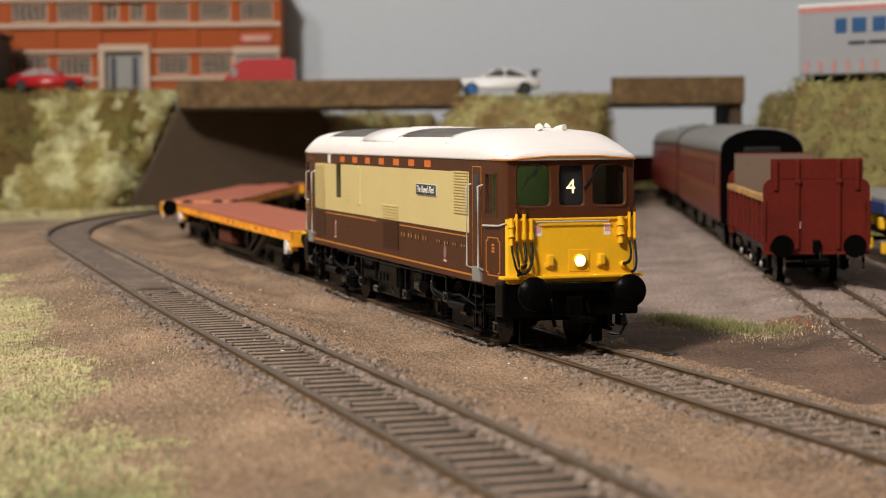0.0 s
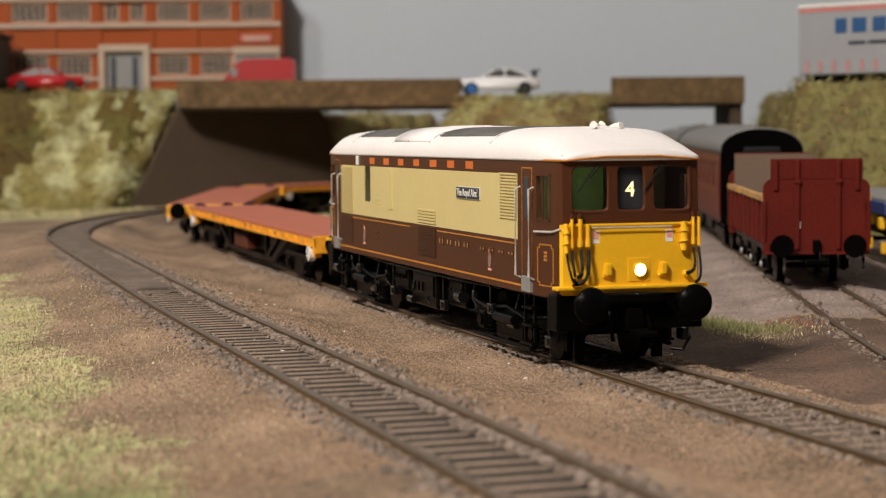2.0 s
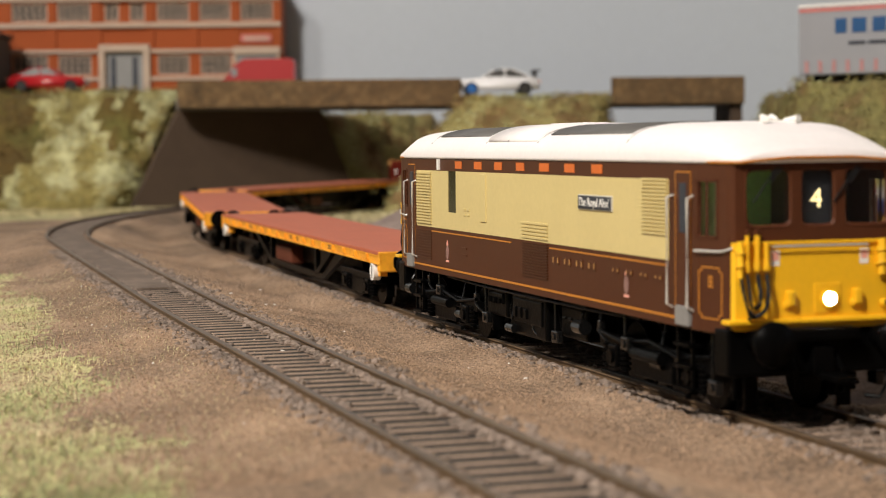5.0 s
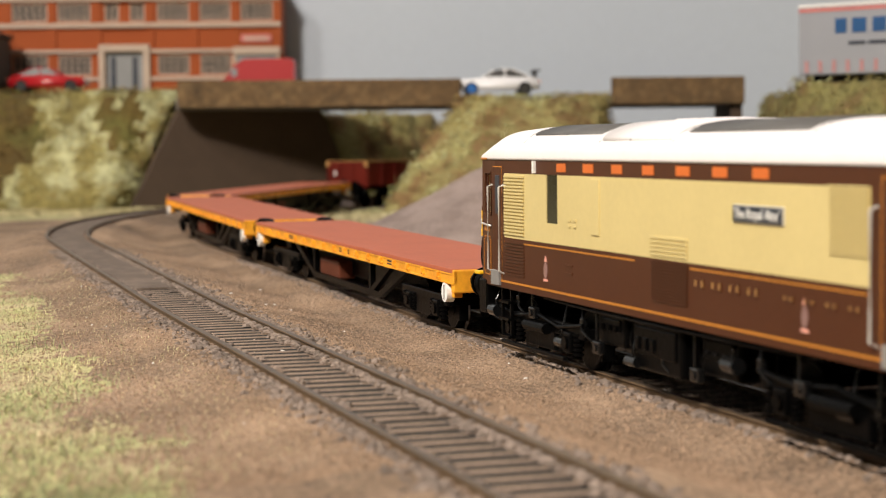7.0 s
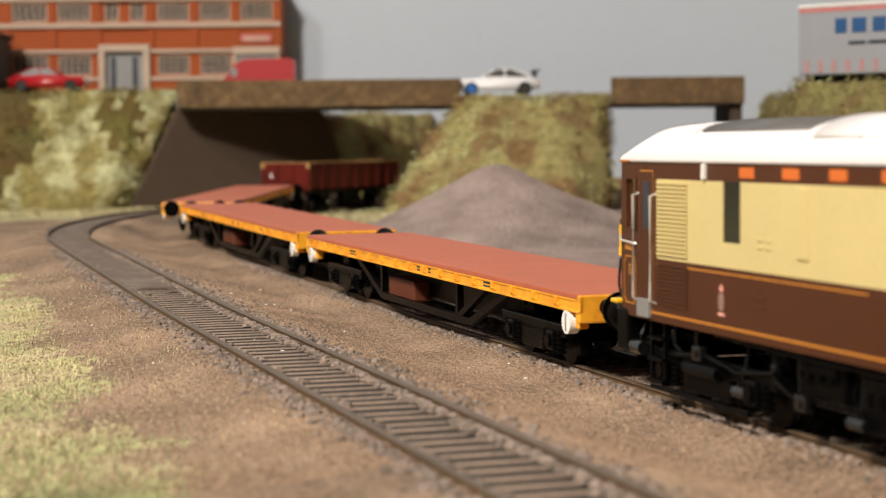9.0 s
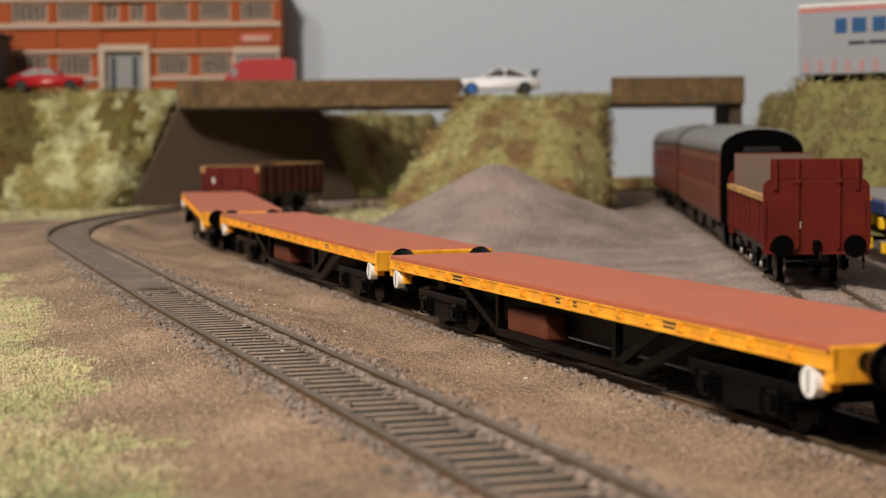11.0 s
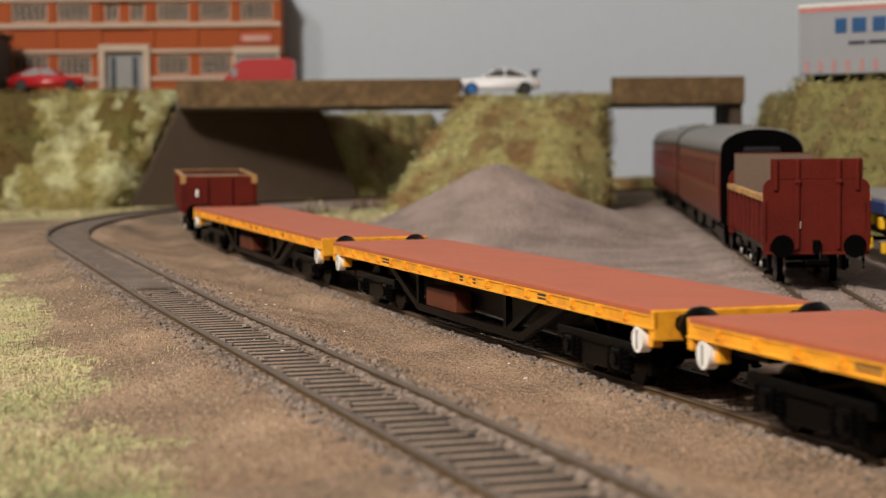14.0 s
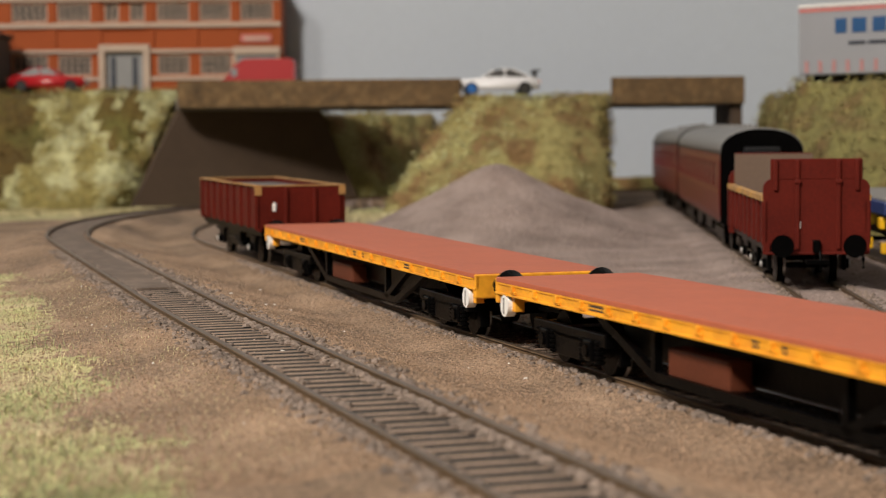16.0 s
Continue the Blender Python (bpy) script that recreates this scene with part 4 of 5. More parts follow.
        for y in (-9, 9):
            box(bm, min(sg * 92, sg * 93.2), max(sg * 92, sg * 93.2), y - 1.2, y + 1.2, 1.2, 9, 0.2)
        part("coupling", bm, BLACK, beam, "black coupling hook and hoses")
        for y in (-1, 1):
            for z in (3.6, 7.6, 11.4):
                part("cab_step", B((sg * 81.5 - 3.2, sg * 81.5 + 3.2, *sorted((y * 13.8, y * 16.8)), z, z + 0.6), (sg * 81.5 - 3.2, sg * 81.5 - 2.6, *sorted((y * 15.6, y * 16.2)), z, z + 4.2), (sg * 81.5 + 2.6, sg * 81.5 + 3.2, *sorted((y * 15.6, y * 16.2)), z, z + 4.2)), BLACK, t)
    # equipment boxes under the middle
    for x0, x1, y0, y1, z0 in ((-31, -17, -14.6, -6, 7.5), (-13, 9, -14.8, 14.8, 4.6), (14, 29, -13.4, -6, 6.4), (-30, 30, 4, 14.4, 5)):
        bm = B((x0, x1, y0, y1, z0, 14.6, 0.7))
        box(bm, x0 + 2, x1 - 2, y0 - .4, y0 + 1, z0 + 3, 13, 0.3)
        for k in range(3):
            box(bm, x0 + 2.5 + k * 3.4, x0 + 4.5 + k * 3.4, y0 - .8, y0 + 1, z0 + 4, 11, 0.3)
        tube(bm, [(x0 - 1.5, y0 + 1, 13.6), (x0 - 1.7, y0 + .4, z0 + 5), (x0 - .6, y0 + .6, z0 + 1.5), (x0 + 1, y0 + 1.2, z0 + 1)], 0.35)
        part("equipment_box", bm, BLACK, t, "black underframe equipment box")
    part("air_pipe", tube(bmesh.new(), [(-60, -15.0, 14.2), (-34, -15.6, 13.9), (0, -16.0, 13.9), (34, -15.6, 13.9), (60, -15.0, 14.2)], 0.3), BLACK, t)
    clutter = random.Random(5)
    for sd in (-1, 1):
        for k in range(15):
            x = -92 + k * 13.1 + clutter.uniform(-3, 3)
            z = clutter.uniform(5.0, 10.5)
            y = sd * (14.3 + clutter.uniform(0, 1.3))
            bm = bmesh.new()
            if k % 3 == 0:
                cyl(bm, (x - 2.2, y, z), (x + 2.2, y, z), clutter.uniform(0.9, 1.5), n=12)
                tube(bm, [(x, y, z), (x + 0.6, y, z + 2.5), (x + 0.4, y - sd * 1.5, 14.4)], 0.3)
            elif k % 3 == 1:
                tube(bm, [(x, y, 14.2), (x + 0.5, y + sd * .5, z + 1), (x + 2.8, y + sd * .4, z), (x + 4.0, y - sd, z - 1.6)], 0.32)
                box(bm, x - .8, x + .8, *sorted((y - .6, y + .6)), z + 1.6, z + 3.4, 0.2)
            else:
                box(bm, x - 1.8, x + 1.8, *sorted((y - .8, y + .7)), z - 1.0, z + 1.6, 0.3)
                cyl(bm, (x, y, z + .3), (x, y + sd * 1.1, z + .3), 0.7, n=10)
                tube(bm, [(x - 1.2, y, z + 1.4), (x - 1.2, y, 14.4)], 0.28)
            part("underframe_fitting", bm, GLOSSBLACK, t, "small glossy black pipe or valve")
    shape_cab_ends(body, roof)
    for x in (64, -64):
        bogie(t, x, 35.0, 6.2, BIGWHEEL, 13.2, True)
    return t


CREAMGLOW = glow("lit_headcode", (0.9, 0.75, 0.35), 1.2)


def flat_wagon():
    t = thing("flat_wagon", "orange-yellow bogie flat wagon with red deck", "flat wagon", "flat wagons of the train")
    L = 120.5
    deck = part("deck", B((-L + 0.9, L - 0.9, -17.45, 17.45, 16.0, 17.1, 0.15)), DECKRED, t, "plain red oxide deck")
    for sd in (-1, 1):
        bm = B((-L, L, *sorted((sd * 16.2, sd * 17.2)), 13.3, 15.9, 0.2))
        box(bm, -L, L, *sorted((sd * 16.2, sd * 17.4)), 15.5, 16.75, 0.15)
        box(bm, -L, L, *sorted((sd * 16.2, sd * 17.6)), 13.3, 13.8, 0.1)
        for x in [-108 + 13.5 * i for i in range(17)]:
            box(bm, x - .5, x + .5, *sorted((sd * 16.2, sd * 18.0)), 14.3, 15.8, 0.15)
            box(bm, x - 1.4, x + 1.4, *sorted((sd * 16.2, sd * 17.7)), 13.9, 14.6, 0.1)
        so = part("solebar", bm, WAGYEL, t, "orange-yellow solebar with lashing hooks")
        for x, w in ((-64, 7.5), (6, 2.6), (16, 2.0), (60, 6)):
            part("stencil", B(*[(x, x + w, *sorted((sd * 16.9, sd * 17.26)), 14.2 + .75 * k, 14.6 + .75 * k) for k in range(2)]), DARK, so, "small dark stencilled bars")
        # trussed frame below
        for a, b in (((-68, 13.2), (-40, 3.8)), ((-40, 3.8), (40, 3.8)), ((40, 3.8), (68, 13.2)), ((-40, 3.8), (-40, 13.2)), ((30, 3.8), (30, 13.2)), ((30, 3.8), (52, 13.2))):
            bm = bmesh.new()
            d = Vector((b[0] - a[0], 0, b[1] - a[1])).normalized()
            n = Vector((-d.z, 0, d.x)) * 0.9
            loft(bm, [[Vector((a[0], y, a[1])) + n, Vector((a[0], y, a[1])) - n, Vector((b[0], y, b[1])) - n, Vector((b[0], y, b[1])) + n] for y in (sd * 12.6, sd * 14.2)])
            part("truss_bar", bm, BLACK, t, "dark underframe truss bar")
        part("brake_box", B((-35 if sd < 0 else 10, -10 if sd < 0 else 40, *sorted((sd * 8, sd * 13.4)), 4.4, 9.8, 0.5)), OXIDE, t, "red-brown underframe box")
        for sg in (-1, 1):
            bm = bmesh.new()
            cyl(bm, (sg * 113.8, sd * 15.5, 11.0), (sg * 113.8, sd * 17.6, 11.0), 2.45, n=24)
            dsc = part("handbrake_disc", bm, WHITE, t, "white handbrake wheel disc")
            part("disc_spoke", B((sg * 113.8 - .2, sg * 113.8 + .2, *sorted((sd * 17.4, sd * 17.8)), 9.2, 12.8)), STEPGREY, dsc)
            part("disc_bracket", B((sg * 113.8 - 2.5, sg * 113.8 + (3.8), *sorted((sd * 14, sd * 16.4)), 9.8, 13.4, 0.3)), WAGYEL, t)
    for sg in (-1, 1):
        end = part("headstock", B((min(sg * 118.5, sg * L), max(sg * 118.5, sg * L), -17.4, 17.4, 11.2, 16.95, 0.4)), WAGYEL, t, "orange-yellow headstock")
        for y in (-11.35, 11.35):
            bm = bmesh.new()
            cyl(bm, (sg * L, y, 14.4), (sg * (L + 4.6), y, 14.4), 1.7, n=14)
            cyl(bm, (sg * (L + 3.4), y, 14.4), (sg * (L + 6.4), y, 14.4), 2.4, 3.7, n=20)
            cyl(bm, (sg * (L + 6.4), y, 14.4), (sg * (L + 6.9), y, 14.4), 3.7, n=20)
            part("buffer", bm, BLACK, end, "round black buffer")
        part("coupling", B((min(sg * L, sg * (L + 8)), max(sg * L, sg * (L + 8)), -1.6, 1.6, 8.0, 9.0, 0.2), (min(sg * L, sg * (L + 2)), max(sg * L, sg * (L + 2)), -1, 1, 9, 13, 0.2)), BLACK, end, "black coupling bar")
    # real spine on top; the wide black block below stands in for underframe shade
    part("centre_spine", B((-112, 112, -5, 5, 10.5, 15.6, 0.3), (-66, 66, -9, 9, 5.4, 12, 0.5)), BLACK, t)
    for x in (84, -84):
        bogie(t, x, 25.0, 5.6, SMALLWHEEL, 12.6)
    return t


def open_wagon(name, label, group, length=118.0, high_ends=False):
    t = thing(name, label, "open wagon", group)
    L, h = length / 2, 30.0 if not high_ends else 28.0
    part("floor", B((-L + 1.25, L - 1.25, -15.6, 15.6, 14.6, 16.2)), LOAD, t, "dark wagon floor")
    if not high_ends:
        part("load", B((-L + 1, L - 1, -15.1, 15.1, 16.2, 28.4, 0.6)), mat("dark_wagon_fill", (0.055, 0.052, 0.05), 0.4, vary=0.4, grain=300), t, "dark grey fill inside the wagon")
    for sd in (-1, 1):
        w = part("side", B((-L, L, *sorted((sd * 15.2, sd * 16.3)), 14.4, h, 0.2)), MAROON, t, "maroon wagon side")
        bm = bmesh.new()
        n = 8
        for i in range(n + 1):
            x = -L + 0.9 + (2 * L - 1.8) * i / n
            box(bm, x - .7, x + .7, *sorted((sd * 16, sd * 17.3)), 14.0, h - .2, 0.2)
        part("rib", bm, MAROON, w)
        for i in range(6):
            a = -L + 2 * L * i / 6
            part("capping", B((a + .1, a + 2 * L / 6 - .1, *sorted((sd * 15.0, sd * 17.4)), h, h + (1.9 if high_ends else 0.5) + random.uniform(-.1, .1), 0.15)), GOLDCAP if high_ends else OCHRE, w, "worn ochre capping")
        part("solebar", B((-L, L, *sorted((sd * 13.4, sd * 15)), 11.4, 14.6, 0.2)), BLACK, t)
        for x in (-L * .55, L * .55) + ((0.0,) if high_ends else ()):
            bm = B((x - 5, x + 5, *sorted((sd * 11.6, sd * 13)), 4, 12, 0.4), (x - 9, x + 9, *sorted((sd * 12, sd * 13.6)), 9.6, 10.6, 0.2))
            cyl(bm, (x, sd * 12, 6), (x, sd * 14.4, 6), 1.7, n=12)
            part("axle_guard", bm, BLACK, t, "black axle guard with spring")
            g = bmesh.new()
            cyl(g, (x, sd * 14.3, 6), (x, sd * 14.9, 6), 1.0, n=10)
            part("axle_cap", g, SILVER, t, "pale axle cap")
        part("brake_lever", tube(bmesh.new(), [(-8, sd * 14.6, 8), (10, sd * 15.2, 9), (24, sd * 15.4, 6.5)], 0.4), BLACK, t)
        if not high_ends:
            part("centre_box", B((-10, 10, *sorted((sd * 8, sd * 13.4)), 5, 11.6, 0.4)), BLACK, t)
    for sg in (-1, 1):
        top = h if not high_ends else 41.6
        x0, x1 = sorted((sg * (L - 1.2), sg * L))
        if high_ends:
            bm = bmesh.new()
            outline = [(-16.9, 11.0), (-16.9, 32.6), (-16.3, 34.0), (-15.0, 35.0), (15.0, 35.0), (16.3, 34.0), (16.9, 32.6), (16.9, 11.0)]
            loft(bm, [[(x, y, z) for y, z in outline] for x in (x0, x1)])
            part("end_top", B((x0, x1, -14.5, 14.5, 35.02, top, 0.2)), MAROON, t, "raised maroon end panel")
            part("end_sill", B((min(sg * L, sg * (L + 1.0)), max(sg * L, sg * (L + 1.0)), -16.4, 16.4, 10.9, 11.7, 0.2)), MAROON, t)
        else:
            bm = B((x0, x1, -16.4, 16.4, 13.2, top, 0.2))
        e = part("end", bm, MAROON, t, "tall maroon end wall" if high_ends else "maroon end wall")
        bm = bmesh.new()
        for y in ((-12.9, -6, 7, 12.9) if high_ends else (-5.5, 5.5)):
            short = high_ends and abs(y) > 10
            box(bm, min(sg * (L - .2), sg * (L + 0.9)), max(sg * (L - .2), sg * (L + 0.9)), y - .7, y + .7, 31.4 if short else 12.6, top - 0.3, 0.3)
            if high_ends and not short:
                box(bm, min(sg * (L - .2), sg * (L + 1.4)), max(sg * (L - .2), sg * (L + 1.4)), y - 1.0, y + 1.0, 33.6, 35.0, 0.3)
        part("rib", bm, MAROON, e)
        if not high_ends:
            part("capping", B((min(sg * (L - 1.6), sg * (L + .3)), max(sg * (L - 1.6), sg * (L + .3)), -17.2, 17.2, top, top + .5, 0.15)), OCHRE, e, "worn ochre capping")
            for y in (-16, 16):
                part("corner_plate", B((min(sg * (L - .2), sg * (L + .35)), max(sg * (L - .2), sg * (L + .35)), y - 1.3, y + 1.3, top - 3.2, top)), OCHRE, e)
        if high_ends:
            part("lining", B((min(sg * (L - 1.8), sg * (L - 1.25)), max(sg * (L - 1.8), sg * (L - 1.25)), -14.8, 14.8, 16.3, 41.2)), LOAD, e, "plain brown inner lining")
        part("lamp_mark", B((min(sg * (L - .2), sg * (L + .4)), max(sg * (L - .2), sg * (L + .4)), -6.2, -4.9, 19.3, 21.6, 0.2)) if high_ends else B((min(sg * (L - .2), sg * (L + .4)), max(sg * (L - .2), sg * (L + .4)), -10.6, -9.2, 20.8, 24.0, 0.3)), WHITE, e, "small white mark")
        for y in (-11.35, 11.35):
            bm = bmesh.new()
            cyl(bm, (sg * L, y, 13.9), (sg * (L + 4.5), y, 13.9), 1.7, n=14)
            cyl(bm, (sg * (L + 4.3), y, 13.9), (sg * (L + 6), y, 13.9), 3.3, 3.7, n=20)
            part("buffer", bm, BLACK, e, "round black buffer")
        bm = B((min(sg * L, sg * (L + 5)), max(sg * L, sg * (L + 5)), -3.6, 3.6, 8.2, 9.4, 0.2), (min(sg * L, sg * (L + 2)), max(sg * L, sg * (L + 2)), -1.2, 1.2, 11.5, 15.6, 0.4))
        tube(bm, [(sg * (L + 2), 1, 12), (sg * (L + 3), 1, 9), (sg * (L + 3), 1, 6)], 0.5)
        tube(bm, [(sg * L, 14.6, 12), (sg * (L + 1.2), 14.8, 9), (sg * (L + 1.0), 14.8, 6.5)], 0.45)
        part("coupling", bm, BLACK, e, "black coupling hook and hose")
    for x in (-L * .55, L * .55) + ((0.0,) if high_ends else ()):
        w = part("wheelset", SMALLWHEEL, None, t, "dark steel wheels on an axle")
        w.matrix_basis = Matrix.Translation((x * MM, 0, 5.6 * MM))
        if not high_ends:
            WHEELS.append((w, x, 5.6))
    return t


# ---- standing stock on the sidings ----
def place(ob, p, d):
    ob.matrix_basis = upright(p, d)
    return ob


HIGH = open_wagon("high_ended_wagon", "maroon open wagon with tall ends and ochre capping on siding", "", 118.0, True)
place(HIGH, siding_line(640), siding_line(600) - siding_line(640))


def coach():
    t = thing("passenger_coach", "maroon passenger coach with grey roof on the siding", "railway coach", "coaches on the siding")
    L = 127.0
    zs = [13.0, 15.5, 24.8, 27.0, 36.6, 41.0]
    wins = [(-118 + i * 21.5, -118 + i * 21.5 + 12.5) for i in range(11)]
    xs = sorted({-L, L} | {v for w in wins for v in w})
    cols = [(x, -17.2) for x in xs] + [(x, 17.2) for x in xs][::-1]

    def bow(x, y, z):
        return (x, y * (1 - 0.05 * max(0, (z - 34) / 7) - 0.05 * max(0, (17 - z) / 4)), z)

    def hole(x, y, z):
        return abs(y) > 17 and 27 < z < 36.6 and any(a < x < b for a, b in wins)
    body = part("body", grid_shell(cols, zs, bow, hole, lambda x, y, z: 0), COACHRED, t, "glossy maroon coach body")
    m = body.modifiers.new("thick", "SOLIDIFY")
    m.thickness, m.offset = 0.0008, -1
    for sd in (-1, 1):
        for a, b in wins:
            p = part("window", B((a, b, *sorted((sd * 16.2, sd * 16.5)), 27, 36.6)), WINGLASS, body, "dark coach window")
            part("window_frame", B((a - .2, b + .2, *sorted((sd * 16.4, sd * 17.3)), 26.8, 27.1), (a - .2, b + .2, *sorted((sd * 16.4, sd * 17.2)), 36.4, 36.9), (a, b, *sorted((sd * 16.3, sd * 16.9)), 33.6, 34.0)), COACHRED, p)
        part("lining", B((-L, L, *sorted((sd * 17, sd * 17.32)), 25.2, 25.33), (-L, L, *sorted((sd * 16.6, sd * 17.08)), 38.4, 38.52)), OCHRE, body, "thin gold lining")
    bm = bmesh.new()
    rings = []
    for x in (-L - .3, -L + 1, L - 1, L + .3):
        rings.append([(x, 16.9 * math.cos(math.pi * k / 20), 40.8 + 10.4 * math.sin(math.pi * k / 20) ** 0.8) for k in range(21)])
    loft(bm, rings)
    roof = part("roof", bm, COACHROOF, t, "weathered grey arched roof", True)
    for x in [-100 + 25 * i for i in range(9)]:
        b2 = bmesh.new()
        cyl(b2, (x, 0, 50.8), (x, 0, 52.4), 1.6, 1.0, 12)
        part("roof_vent", b2, COACHROOF, roof)
    for sg in (-1, 1):
        bm = bmesh.new()
        arc = [(16.6 * math.cos(math.pi * k / 20), 40.6 + 10.0 * math.sin(math.pi * k / 20) ** 0.8) for k in range(21)]
        ring = [(y, z) for y, z in arc] + [(-16.6, 12), (16.6, 12)]
        loft(bm, [[(sg * (L + o), y, z) for y, z in ring] for o in (0.0, 0.9)])
        end = part("end", bm, BLACK, t, "black coach end")
        g = B((min(sg * L, sg * (L + 5)), max(sg * L, sg * (L + 5)), -7.5, 7.5, 15, 43.5, 1.0))
        box(g, min(sg * (L + 4.5), sg * (L + 5.6)), max(sg * (L + 4.5), sg * (L + 5.6)), -5, 5, 16, 41, 0.6)
        part("gangway", g, RUBBER, end, "black corridor connection")
        for y in (-11.35, 11.35):
            b2 = bmesh.new()
            cyl(b2, (sg * L, y, 13.9), (sg * (L + 4.6), y, 13.9), 1.5, n=12)
            cyl(b2, (sg * (L + 4.4), y, 13.9), (sg * (L + 5.4), y, 13.9), 3.2, n=16)
            part("buffer", b2, BLACK, end)
    part("underframe", B((-L, L, -15, 15, 11, 13.2, 0.3), (-40, -10, -13, 13, 5, 12, 0.5), (12, 44, -13, 13, 5.4, 12, 0.5)), BLACK, t, "black underframe")
    for x in (86, -86):
        bm = B((x - 22, x + 22, -13.4, -11.8, 5, 9, 0.4), (x - 22, x + 22, 11.8, 13.4, 5, 9, 0.4), (x - 3, x + 3, -12, 12, 6, 11))
        part("bogie", bm, BLACK, t, "black bogie")
        for dx in (-17, 17):
            w = part("wheelset", SMALLWHEEL, None, t, "dark steel wheels on an axle")
            w.matrix_basis = Matrix.Translation(((x + dx) * MM, 0, 5.6 * MM))
    return t


COACH = coach()
place(COACH, siding_line(866), siding_line(800) - siding_line(866))
copy_thing(COACH, upright(siding_line(1133), siding_line(1100) - siding_line(1133)))


def low_wagon():
    t = thing("low_wagon", "blue low-sided wagon with yellow axleboxes on the second siding", "wagon")
    part("body", B((-60, 60, -16.6, 16.6, 19.5, 24.4, 0.6)), BLUE, t, "dark blue low wagon body")
    part("load", B((-58, 58, -15, 15, 24.0, 25.6, 0.6)), STEPGREY, t, "grey flat load")
    part("underframe", B((-58, 58, -14.6, 14.6, 12, 19.4, 0.4)), BLACK, t, "black underframe")
    for sd in (-1, 1):
        for x in (-48, -16, 16, 48):
            b = B((x - 3, x + 3, *sorted((sd * 14, sd * 16.4)), 14.2, 18.6, 0.6), (x - 1.4, x + 1.4, *sorted((sd * 13, sd * 15.6)), 5.2, 9.4, 0.5))
            part("axlebox", b, YELLOW, t, "bright yellow axlebox")
    for x in (-38, 38):
        w = part("wheelset", SMALLWHEEL, None, t, "dark steel wheels on an axle")
        w.matrix_basis = Matrix.Translation((x * MM, 0, 5.6 * MM))
    for sg in (-1, 1):
        part("headstock", B((min(sg * 58, sg * 61), max(sg * 58, sg * 61), -16, 16, 11.5, 17, 0.4)), BLACK, t)
        for y in (-11.35, 11.35):
            b2 = bmesh.new()
            cyl(b2, (sg * 60, y, 13.9), (sg * 65, y, 13.9), 1.6, n=12)
            cyl(b2, (sg * 64.8, y, 13.9), (sg * 66, y, 13.9), 3.3, n=16)
            part("buffer", b2, BLACK, t, "round black buffer")
    return t


place(low_wagon(), second_siding(705), second_siding(650) - second_siding(705))


# ---- building, road vehicles ----
FACE = 1420.0


